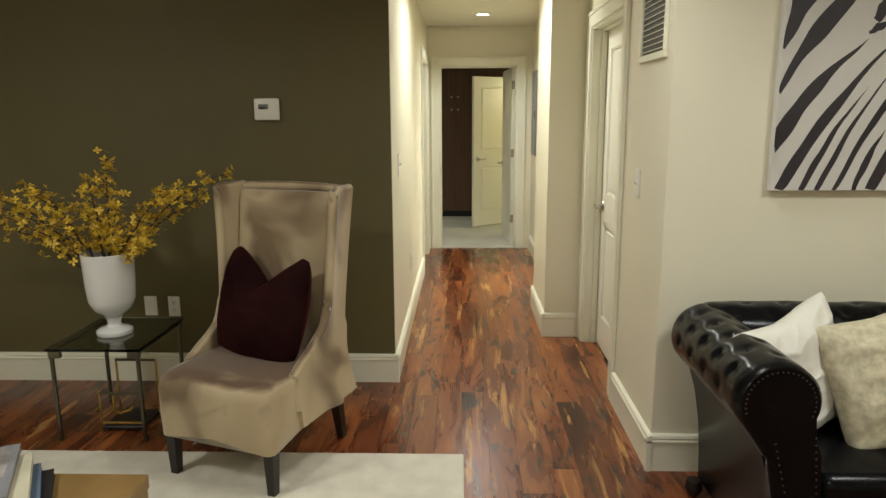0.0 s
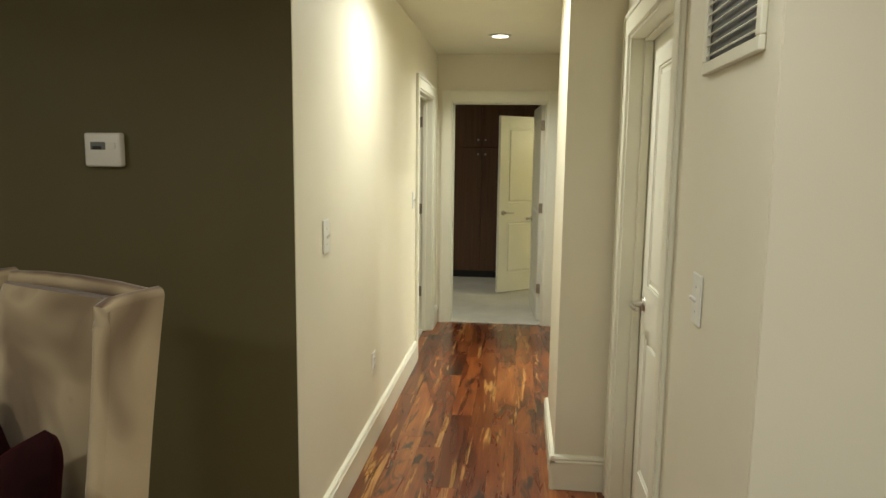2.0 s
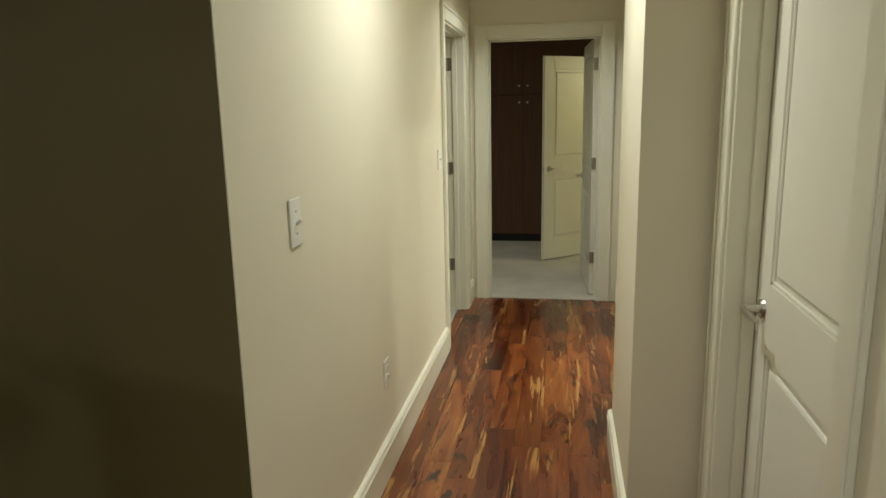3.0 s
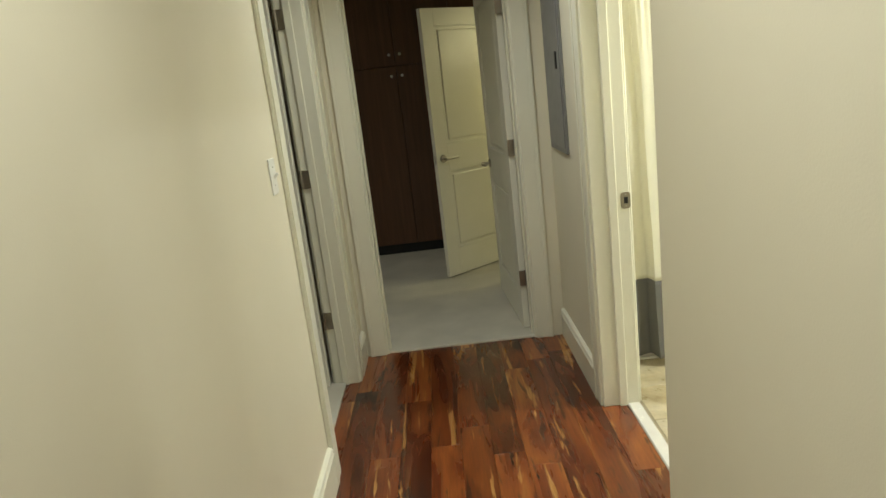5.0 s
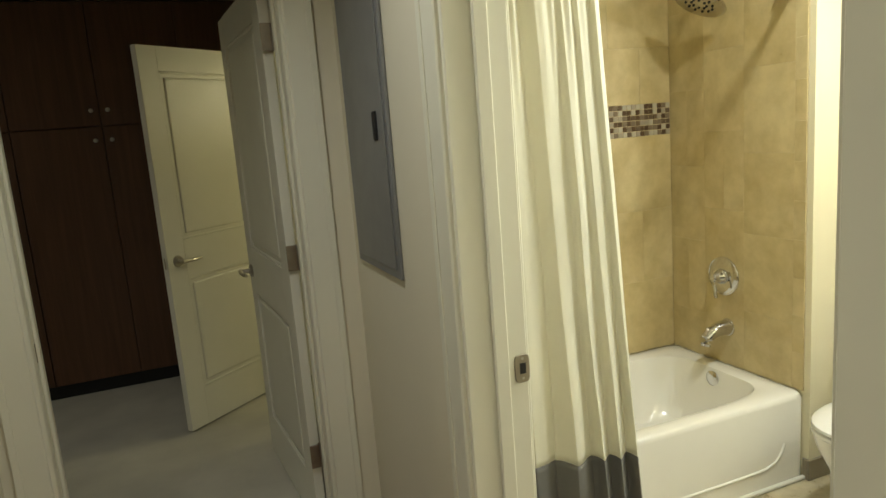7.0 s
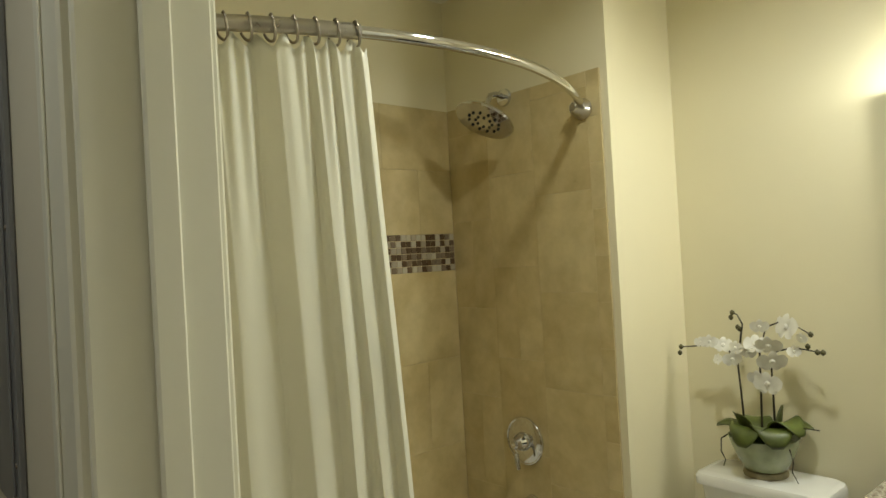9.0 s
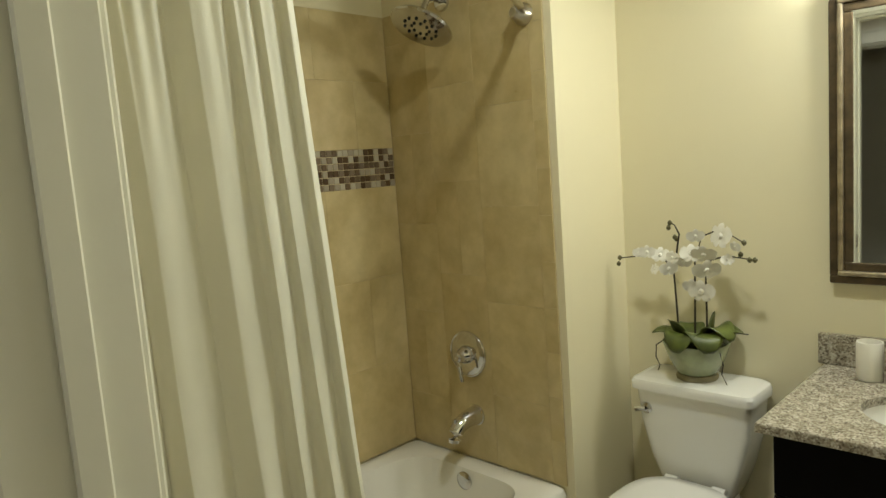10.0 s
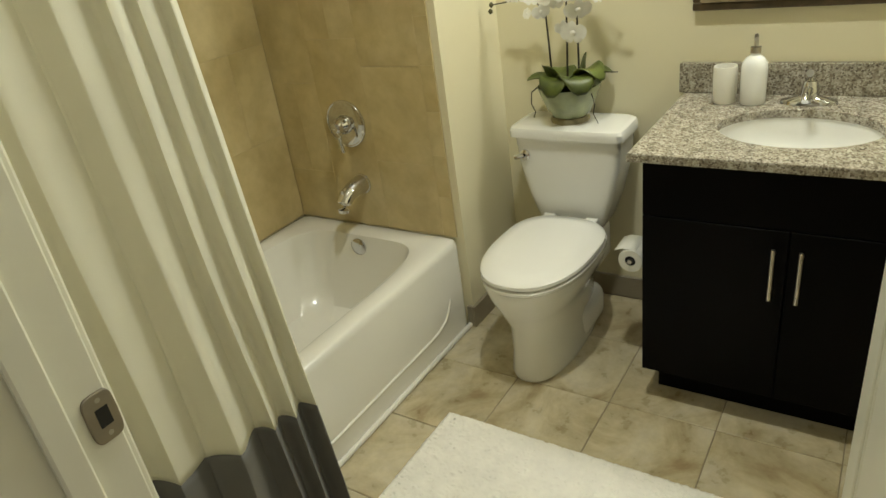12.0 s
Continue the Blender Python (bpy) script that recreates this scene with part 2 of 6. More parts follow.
def mosaic():
    m, nt, b, vec = base("mosaic_glass")
    info = nt.nodes.new("ShaderNodeObjectInfo")
    r = ramp_node(nt, [(0.0, (0.09, 0.055, 0.03)), (0.25, (0.20, 0.15, 0.10)), (0.45, (0.36, 0.31, 0.23)), (0.65, (0.13, 0.09, 0.055)), (0.85, (0.46, 0.41, 0.31))])
    r.color_ramp.interpolation = "CONSTANT"
    nt.links.new(info.outputs["Random"], r.inputs[0])
    nt.links.new(r.outputs[0], b.inputs["Base Color"])
    mr = nt.nodes.new("ShaderNodeMapRange")
    mr.inputs[3].default_value, mr.inputs[4].default_value = 0.12, 0.3
    nt.links.new(noise_node(nt, vec, 60, 2), mr.inputs[0])
    nt.links.new(mr.outputs[0], b.inputs["Roughness"])
    return m


def velvet():
    m, nt, b, vec = base("taupe_velvet")
    f = noise_node(nt, vec, 2.3, 2, 0.4, 0.6)
    r = ramp_node(nt, [(0.38, (0.19, 0.13, 0.07)), (0.47, (0.43, 0.335, 0.205)), (0.7, (0.53, 0.425, 0.27))])
    nt.links.new(f, r.inputs[0])
    # the pile's darker sheen on level faces, put into the colour in patches
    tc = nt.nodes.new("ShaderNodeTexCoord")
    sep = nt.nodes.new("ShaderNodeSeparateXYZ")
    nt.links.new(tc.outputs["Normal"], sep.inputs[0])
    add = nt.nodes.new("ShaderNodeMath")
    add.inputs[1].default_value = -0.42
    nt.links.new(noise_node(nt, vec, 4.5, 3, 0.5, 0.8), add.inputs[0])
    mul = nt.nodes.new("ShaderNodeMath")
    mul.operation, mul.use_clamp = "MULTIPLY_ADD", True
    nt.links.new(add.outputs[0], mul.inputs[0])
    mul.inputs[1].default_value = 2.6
    level_mask = nt.nodes.new("ShaderNodeMapRange")
    level_mask.inputs[1].default_value, level_mask.inputs[2].default_value, level_mask.inputs[3].default_value, level_mask.inputs[4].default_value = 0.55, 0.95, -0.55, 0.75
    nt.links.new(sep.outputs[2], level_mask.inputs[0])
    nt.links.new(level_mask.outputs[0], mul.inputs[2])
    level_dark = nt.nodes.new("ShaderNodeMixRGB")
    nt.links.new(mul.outputs[0], level_dark.inputs[0])
    nt.links.new(r.outputs[0], level_dark.inputs[1])
    level_dark.inputs[2].default_value = (0.125, 0.072, 0.040, 1)
    nt.links.new(level_dark.outputs[0], b.inputs["Base Color"])
    b.inputs["Roughness"].default_value = 0.8
    b.inputs["Sheen Weight"].default_value, b.inputs["Sheen Roughness"].default_value = 0.6, 0.35
    bump(nt, b, noise_node(nt, vec, 320, 2), 0.25)
    return m


def cloth(name, col, thin=0.35):
    m, nt, b, vec = base(name)
    f = noise_node(nt, vec, 5, 3)
    r = ramp_node(nt, [(0.3, [c * 0.95 for c in col]), (0.7, col)])
    nt.links.new(f, r.inputs[0])
    nt.links.new(r.outputs[0], b.inputs["Base Color"])
    b.inputs["Roughness"].default_value = 0.8
    bump(nt, b, noise_node(nt, vec, 420, 2), 0.2)
    tr = nt.nodes.new("ShaderNodeBsdfTranslucent")
    nt.links.new(r.outputs[0], tr.inputs[0])
    mx = nt.nodes.new("ShaderNodeMixShader")
    mx.inputs[0].default_value = thin
    out = nt.nodes["Material Output"]
    nt.links.new(b.outputs[0], mx.inputs[1])
    nt.links.new(tr.outputs[0], mx.inputs[2])
    nt.links.new(mx.outputs[0], out.inputs[0])
    return m


def glass(name, col, rough=0.0):
    m, nt, b, vec = base(name)
    b.inputs["Base Color"].default_value = (*col, 1)
    b.inputs["Transmission Weight"].default_value = 1.0
    b.inputs["Roughness"].default_value, b.inputs["IOR"].default_value = rough, 1.45
    return m


def glowing(name, col, strength):
    m, nt, b, vec = base(name)
    b.inputs["Base Color"].default_value = (0.8, 0.78, 0.7, 1)
    b.inputs["Emission Color"].default_value = (*col, 1)
    b.inputs["Emission Strength"].default_value = strength
    return m


PLANK = wood_floor()
TILE_F = stone("travertine_floor", [(0.30, (0.31, 0.225, 0.12)), (0.42, (0.46, 0.385, 0.235)), (0.52, (0.55, 0.48, 0.32)), (0.7, (0.62, 0.56, 0.43))], 16, 0.28, 4.2, 30, 0.05, 0.8)
TILE_W = stone("travertine_wall", [(0.28, (0.50, 0.39, 0.185)), (0.5, (0.57, 0.465, 0.245)), (0.75, (0.62, 0.525, 0.30))], 11, 0.3, 2.6, 30, 0.05, 0.84)
GRANITE = granite()
WARDROBE = grained("red_brown_veneer", (0.080, 0.036, 0.017), (0.135, 0.060, 0.028), 0.4, 2)
MOSAIC = mosaic()
VELVET = velvet()
CURTAIN = cloth("white_curtain_cloth", (0.89, 0.87, 0.73), 0.28)
HEMGREY = cloth("grey_curtain_band", (0.165, 0.16, 0.148), 0.06)
CANVAS = plain("printed_canvas", (0.60, 0.58, 0.54), 0.5, var=0.12, scale=2.4, grain=500, relief=0.15)
INKBLACK = plain("print_black", (0.020, 0.015, 0.018), 0.5, var=0.45, scale=7, grain=500, relief=0.15)
SMOKED = glass("smoked_glass", (0.42, 0.46, 0.42))
MIRROR = plain("mirror_silver", (0.86, 0.88, 0.87), 0.02, 1.0, var=0.0, relief=0, rvar=0.01)
GLOW = glowing("lamp_lens", (1.0, 0.85, 0.6), 7)
OPAL = glowing("opal_shade", (1.0, 0.85, 0.6), 9)


# ---- mesh helpers ----
def box(bm, x0, y0, z0, x1, y1, z1, bevel=0.0, seg=1):
    r = bmesh.ops.create_cube(bm, size=1)
    for v in r["verts"]:
        v.co = Vector(((x0 + x1) / 2 + v.co.x * (x1 - x0), (y0 + y1) / 2 + v.co.y * (y1 - y0), (z0 + z1) / 2 + v.co.z * (z1 - z0)))
    if bevel:
        es = list({e for v in r["verts"] for e in v.link_edges})
        bmesh.ops.bevel(bm, geom=es, offset=bevel, segments=seg, profile=0.5, affect="EDGES")
    return bm


def B(*a, **k):
    return box(bmesh.new(), *a, **k)


def lathe(bm, prof, c=(0, 0, 0), seg=32, axis="z"):
    """Turn a profile of (radius, height) about an axis through c."""
    rings = []
    for r, h in prof:
        ring = []
        for i in range(seg):
            a = 2 * math.pi * i / seg
            p = (r * math.cos(a), r * math.sin(a), h)
            if axis == "x":
                p = (p[2], p[0], p[1])
            elif axis == "y":
                p = (p[0], p[2], p[1])
            ring.append(bm.verts.new(Vector(c) + Vector(p)))
        rings.append(ring)
    for a, b in zip(rings, rings[1:]):
        for i in range(seg):
            bm.faces.new((a[i], a[(i + 1) % seg], b[(i + 1) % seg], b[i]))
    bm.faces.new(rings[0][::-1])
    bm.faces.new(rings[-1])
    bmesh.ops.recalc_face_normals(bm, faces=bm.faces[:])
    return bm


def tube(bm, pts, r, seg=10, taper=1.0):
    """A round bar along points."""
    pts = [Vector(p) for p in pts]
    rings, up = [], Vector((0, 0, 1))
    for i, p in enumerate(pts):
        d = (pts[min(i + 1, len(pts) - 1)] - pts[max(i - 1, 0)]).normalized()
        ref = up if abs(d.dot(up)) < 0.95 else Vector((1, 0, 0))
        u = d.cross(ref).normalized()
        w = d.cross(u).normalized()
        rr = r * (1 + (taper - 1) * i / max(1, len(pts) - 1))
        rings.append([bm.verts.new(p + (u * math.cos(2 * math.pi * k / seg) + w * math.sin(2 * math.pi * k / seg)) * rr) for k in range(seg)])
    fs = []
    for a, b in zip(rings, rings[1:]):
        for i in range(seg):
            fs.append(bm.faces.new((a[i], a[(i + 1) % seg], b[(i + 1) % seg], b[i])))
    fs.append(bm.faces.new(rings[0][::-1]))
    fs.append(bm.faces.new(rings[-1]))
    bmesh.ops.recalc_face_normals(bm, faces=fs)
    return bm


def loft(bm, rings, cap=True):
    """Skin between closed rings of points of one length."""
    vr = [[bm.verts.new(p) for p in ring] for ring in rings]
    n = len(vr[0])
    for a, b in zip(vr, vr[1:]):
        for i in range(n):
            bm.faces.new((a[i], a[(i + 1) % n], b[(i + 1) % n], b[i]))
    if cap:
        bm.faces.new(vr[0][::-1])
        bm.faces.new(vr[-1])
    bmesh.ops.recalc_face_normals(bm, faces=bm.faces[:])
    return bm


def oval(cx, cy, z, rx, ry, n=32, power=2.0):
    out = []
    for i in range(n):
        a = 2 * math.pi * i / n
        c, s = math.cos(a), math.sin(a)
        out.append((cx + rx * math.copysign(abs(c) ** (2 / power), c), cy + ry * math.copysign(abs(s) ** (2 / power), s), z))
    return out


def mesh_ob(name, bm, material, smooth=False):
    me = bpy.data.meshes.new(name)
    bm.to_mesh(me)
    bm.free()
    me.materials.append(material)
    if smooth:
        me.shade_smooth()
        me.set_sharp_from_angle(angle=radians(40))
    return new(name, me)


def part(name, bm, material, parent, label="", smooth=False):
    ob = mesh_ob(name, bm, material, smooth)
    ob.parent = parent
    return tagged(ob, label)


def thing(name, label, category, group="", m=None, kind=""):
    ob = new(name)
    ob.empty_display_size = 0.1
    if m is not None:
        ob.matrix_world = m
    return tagged(ob, label, category, group, kind)


def thicken(ob, t):
    md = ob.modifiers.new("thickness", "SOLIDIFY")
    md.thickness, md.offset = t, 0


def solid(name, bm, material, label, category="", kind="structure", smooth=False):
    return tagged(mesh_ob(name, bm, material, smooth), label, category, kind=kind)


# ---- the large structure ----
def wall(name, x0, y0, x1, y1, material, label, z1=CEIL, opening=None, along="y"):
    """A wall; opening = (from, to, height) along its length."""
    bm = bmesh.new()
    if not opening:
        box(bm, x0, y0, 0, x1, y1, z1)
    else:
        a, b, h = opening
        if along == "y":
            box(bm, x0, y0, 0, x1, a, z1)
            box(bm, x0, b, 0, x1, y1, z1)
            box(bm, x0, a, h, x1, b, z1)
        else:
            box(bm, x0, y0, 0, a, y1, z1)
            box(bm, b, y0, 0, x1, y1, z1)
            box(bm, a, y0, h, b, y1, z1)
    return solid(name, bm, material, label, "wall")


HEAD = 2.017
wall("wall_olive", -3.2, 3.968, -0.003, 4.12, OLIVE, "dark olive green painted living room wall")
wall("wall_corridor_left", -0.12, 3.971, 0.0, 7.89, CREAM, "cream painted corridor wall with a doorway", opening=(6.70, 7.56, HEAD))
wall("wall_corridor_end", -2.2, 7.89, 1.14, 8.01, CREAM, "cream painted end wall of the corridor with a doorway", opening=(0.121, 0.984, HEAD), along="x")
wall("wall_panel_side", 1.14, 7.010, 1.288, 8.3, CREAM, "cream painted corridor wall beside the bathroom doorway")
wall("wall_panel_near", 1.188, 5.5, 1.288, 6.112, CREAM, "cream painted strip of wall between pier and bathroom doorway")
solid("wall_bath_header", B(1.14, 6.112, HEAD, 1.288, 7.010, CEIL), CREAM, "cream painted wall above the bathroom doorway", "wall")
wall("wall_pier", 0.938, 4.79, 1.303, 5.52, CREAM, "cream painted pier between two doorways")
wall("wall_vent_side", 1.178, 3.013, 1.303, 4.788, CREAM, "cream painted wall around the closed door", opening=(3.80, 4.675, HEAD))
wall("wall_sofa", 1.18, 3.01, 3.3, 3.13, CREAM, "cream painted wall behind the leather sofa")
wall("wall_west", -3.3, -1.7, -3.2, 4.12, CREAM, "plain cream wall closing the living room")
wall("wall_south", -3.3, -1.8, 3.3, -1.7, CREAM, "plain cream wall closing the living room")
wall("wall_east", 3.2, -1.7, 3.3, 3.01, CREAM, "plain cream wall closing the living room")
wall("wall_bath_back", 3.12, 5.3, 3.24, 7.42, BATHCREAM, "cream painted bathroom wall behind toilet and vanity")
wall("wall_bath_chase", 2.743, 7.42, 3.24, 8.3, BATHCREAM, "cream painted wall that closes the tub alcove")
wall("wall_tub_back", 1.282, 8.17, 2.743, 8.3, BATHCREAM, "cream painted wall behind the bathtub")
wall("wall_bath_south", 1.282, 5.3, 3.118, 5.4, BATHCREAM, "plain cream bathroom wall")
wall("wall_bedroom_right", 1.142, 8.302, 1.26, 10.9, CREAM, "cream painted bedroom wall with a doorway", opening=(8.98, 9.79, HEAD))
wall("wall_bedroom_back", -2.2, 10.9, 3.2, 11.0, CREAM, "plain cream bedroom wall")
wall("wall_bedroom_left", -2.3, 5.9, -2.2, 11.0, CREAM, "plain cream wall")
wall("wall_side_room", -2.2, 5.9, -0.122, 6.0, CREAM, "plain cream wall of the side room")
wall("wall_ensuite_right", 2.9, 8.302, 3.0, 10.9, CREAM, "plain cream wall of the far room")
solid("ceiling", B(-3.3, -1.8, CEIL, 3.3, 11.0, CEIL + 0.1), CEILP, "pale cream painted flat ceiling", "ceiling")
solid("floor_base", B(-3.3, -1.8, -0.12, 3.3, 11.0, -0.016), SUBFLOOR, "dark floor base under the planks", "floor")
solid("floor_bedroom_carpet", B(-2.2, 7.9, -0.01, 1.2, 10.9, 0.012, bevel=0.006), CARPET, "pale grey cut-pile bedroom carpet", "carpet")
solid("floor_far_room", B(1.202, 8.3, -0.01, 2.9, 10.9, 0.006), CARPET, "pale floor of the far room", "floor")
solid("floor_side_carpet", B(-2.2, 6.0, -0.01, -0.065, 7.888, 0.012), CARPET, "pale grey carpet of the side room", "carpet")


def baseboard(x0, y0, x1, y1, nx, ny):
    """A tall board with a bead along its top, from one point to the other, proud towards (nx, ny)."""
    bm = bmesh.new()
    prof = [(0, 0), (0.018, 0), (0.018, 0.126), (0.022, 0.130), (0.022, 0.137), (0.016, 0.142), (0.020, 0.150), (0.016, 0.160), (0.006, 0.165), (0, 0.165)]
    ends = []
    for x, y in ((x0, y0), (x1, y1)):
        ends.append([bm.verts.new((x + nx * d, y + ny * d, h)) for d, h in prof])
    n = len(prof)
    for i in range(n):
        bm.faces.new((ends[0][i], ends[0][(i + 1) % n], ends[1][(i + 1) % n], ends[1][i]))
    bm.faces.new(ends[0][::-1])
    bm.faces.new(ends[1])
    bmesh.ops.recalc_face_normals(bm, faces=bm.faces[:])
    solid("baseboard", bm, TRIM, "tall white painted baseboard with a beaded top", "baseboard")


baseboard(-3.2, 3.968, 0.022, 3.968, 0, -1)
baseboard(0, 3.947, 0, 6.612, 1, 0)
baseboard(0.0, 7.652, 0, 7.868, 1, 0)
baseboard(0.938, 4.768, 0.938, 5.541, -1, 0)
baseboard(0.916, 4.79, 1.162, 4.79, 0, -1)
baseboard(0.938, 5.52, 1.168, 5.52, 0, 1)
baseboard(1.178, 2.988, 1.178, 3.71, -1, 0)
baseboard(1.156, 3.01, 3.2, 3.01, 0, -1)
baseboard(1.188, 5.54, 1.188, 6.024, -1, 0)
baseboard(1.14, 7.096, 1.14, 7.868, -1, 0)
baseboard(-2.2, 8.01, 0.03, 8.01, 0, 1)
baseboard(1.142, 9.9, 1.142, 10.2, -1, 0)
for (x0, y0, x1, y1) in ((3.108, 5.4, 3.119, 7.408), (2.73, 7.408, 3.12, 7.419), (2.73, 7.419, 2.742, 7.44)):
    solid("baseboard", B(x0, y0, 0, x1, y1, 0.085, bevel=0.002), TAUPE, "low taupe stone tile skirting of the bathroom", "baseboard")


# ---- doors ----
def lever(parent, x, y, z, sx, sy, hx, hy, name="door_handle"):
    """A lever on a door face: (sx, sy) points out of the face, (hx, hy) along the lever."""
    s, h, p = Vector((sx, sy, 0)), Vector((hx, hy, 0)), Vector((x, y, z))
    bm = bmesh.new()
    tube(bm, [p, p + s * 0.006, p + s * 0.010], 0.031, 20, 0.8)
    tube(bm, [p + s * 0.008, p + s * 0.05], 0.011, 14)
    tube(bm, [p + s * 0.048 - h * 0.012, p + s * 0.052 + h * 0.01, p + s * 0.054 + h * 0.05, p + s * 0.052 + h * 0.085, p + s * 0.046 + h * 0.11], 0.0105, 12, 0.75)
    part(name, bm, NICKEL, parent, "satin nickel lever", smooth=True)


def leaf(width, height=2.015, thick=0.036):
    """A two-panel moulded leaf: hinge edge at x = 0, faces at y = 0 and y = thick."""
    bm = bmesh.new()
    st, c = 0.115, 0.011
    panels = [(0.21, 0.80), (1.0, height - 0.12)]
    box(bm, 0.002, c, 0.004, width - 0.002, thick - c, height - 0.004)
    zs = [(0.006, 0.21), (0.80, 1.0), (height - 0.12, height)]
    box(bm, 0, 0, 0.006, st, thick, height, bevel=0.002)
    box(bm, width - st, 0, 0.006, width, thick, height, bevel=0.002)
    for a, b in zs:
        box(bm, st - 0.001, 0, a, width - st + 0.001, thick, b)
    for a, b in panels:
        box(bm, st + 0.028, 0.003, a + 0.028, width - st - 0.028, thick - 0.003, b - 0.028, bevel=0.0085, seg=2)
        for f in (0.0, thick):
            s = 1 if f == 0 else -1
            for (x0, z0, x1, z1) in ((st, a, st + 0.012, b), (width - st - 0.012, a, width - st, b), (st, a, width - st, a + 0.012), (st, b - 0.012, width - st, b)):
                lo, hi = sorted((f + s * 0.004, f + s * 0.012))
                box(bm, x0, lo, z0, x1, hi, z1, bevel=0.003)
    return bm


def doorway(name, label, a, b, face, back, axis, head=HEAD, out=1, both=True, casing=0.092, face_a=None):
    """Jamb lining, stop and casing round an opening from a to b. face, back: the wall's two faces along the other axis; out: which way the face looks."""
    d = thing(name, label, "door", kind="structure")

    def put(n, u0, u1, w0, w1, z0, z1, bev=0.003, lab=""):
        u0, u1 = sorted((u0, u1))
        w0, w1 = sorted((w0, w1))
        bm = B(u0, w0, z0, u1, w1, z1, bevel=bev) if axis == "x" else B(w0, u0, z0, w1, u1, z1, bevel=bev)
        part(n, bm, TRIM, d, lab)
    o = out
    j = 0.018
    fa = face if face_a is None else face_a
    put("jamb", a - 0.002, a + j, fa + o * 0.004, back - o * 0.004, 0, head - j)
    put("jamb", b - j, b + 0.002, face + o * 0.004, back - o * 0.004, 0, head - j)
    put("head_jamb", a - 0.002, b + 0.002, face + o * 0.004, back - o * 0.004, head - j, head + 0.002)
    mid = face + (back - face) * 0.55
    for u0, u1 in ((a + j, a + j + 0.011), (b - j - 0.011, b - j)):
        put("stop", u0, u1, mid - 0.018, mid + 0.018, 0, head - j - 0.011)
    put("stop", a + j, b - j, mid - 0.018, mid + 0.018, head - j - 0.011, head - j)
    for f, oo in ((face, o), (back, -o)) if both else ((face, o),):
        for u0, u1, e in ((a + 0.006 - casing, a + 0.006, -1), (b - 0.006, b - 0.006 + casing, 1)):
            g = fa if e < 0 and f == face else f
            put("casing", u0, u1, g, g + oo * 0.016, 0, head + casing - 0.006, 0.004)
            ue = u0 if e < 0 else u1
            put("casing_edge", ue, ue - e * 0.022, g + oo * 0.0155, g + oo * 0.0205, 0, head + casing - 0.006, 0.002)
        put("head_casing", a + 0.006, b - 0.006, f, f + oo * 0.0165, head - 0.006, head + casing - 0.006, 0.004)
        put("casing_edge", a + 0.006 - casing + 0.022, b - 0.006 + casing - 0.022, f + oo * 0.0157, f + oo * 0.0207, head + casing - 0.028, head + casing - 0.006, 0.004)
    return d


def hinges(d, x, y, sx, sy, zs=(0.32, 1.065, 1.81)):
    """Leaf hinges: knuckle at (x, y), plate along (sx, sy)."""
    for z in zs:
        bm = bmesh.new()
        tube(bm, [(x, y, z - 0.045), (x, y, z + 0.045)], 0.0075, 10)
        ex, ey = x + sx * 0.042, y + sy * 0.042
        px, py = abs(sy) * 0.002 + 0.0008, abs(sx) * 0.002 + 0.0008
        box(bm, min(x, ex) - px, min(y, ey) - py, z - 0.044, max(x, ex) + px, max(y, ey) + py, z + 0.044, bevel=0.001)
        part("hinge", bm, BRONZE, d, "dull nickel hinge", smooth=True)


# end door: hinged at its right jamb, standing open into the bedroom
d1 = doorway("door_1", "open white two-panel door at the corridor's end", 0.121, 0.984, 7.89, 8.01, "x", out=-1)
bm = leaf(0.825, 1.987)
bmesh.ops.transform(bm, matrix=pose(0.960, 8.022, 0.012, 0, 0, 93.5), verts=bm.verts)
lf = part("leaf", bm, DOORP, d1, "white moulded two-panel leaf")
m = pose(0.960, 8.022, 0, 0, 0, 93.5)
k = m @ Vector((0.76, 0.036, 0.905))
lever(lf, k.x, k.y, k.z, -0.998, -0.06, 0.06, -0.998)
k = m @ Vector((0.76, 0.0, 0.905))
lever(lf, k.x, k.y, k.z, 0.998, 0.06, 0.06, -0.998)
hinges(d1, 0.959, 8.012, 0, -1)
for hz in (0.32, 1.065, 1.81):
    part("hinge_plate", B(0.922, 8.0065, hz - 0.045, 0.958, 8.0095, hz + 0.045, bevel=0.001), BRONZE, d1, "dull nickel hinge plate")
part("strike_plate", B(0.139, 7.935, 0.87, 0.1415, 7.962, 0.93, bevel=0.001), BRONZE, d1, "dull nickel strike plate")

# side door of the corridor: hinged at the far jamb, open into the side room
d2 = doorway("door_2", "open white door to the carpeted side room", 6.70, 7.56, 0.0, -0.12, "y", out=1)
bm = leaf(0.815, 1.987)
bmesh.ops.transform(bm, matrix=pose(-0.142, 7.532, 0.012, 0, 0, 177), verts=bm.verts)
lf = part("leaf", bm, DOORP, d2, "white moulded two-panel leaf")
lever(lf, -0.87, 7.551, 0.905, 0, -1, 1, 0)
hinges(d2, -0.122, 7.536, 1, 0, (0.355, 1.076, 1.81))

# closed door beside the vent
d3 = doorway("door_3", "closed white two-panel door beside the air vent", 3.80, 4.675, 1.178, 1.303, "y", out=-1, both=False)
bm = leaf(0.825, 1.987)
bmesh.ops.transform(bm, matrix=pose(1.303, 3.83, 0.008, 0, 0, 90), verts=bm.verts)
lf = part("leaf", bm, DOORP, d3, "white moulded two-panel leaf")
lever(lf, 1.267, 4.588, 0.925, -1, 0, 0, -1)

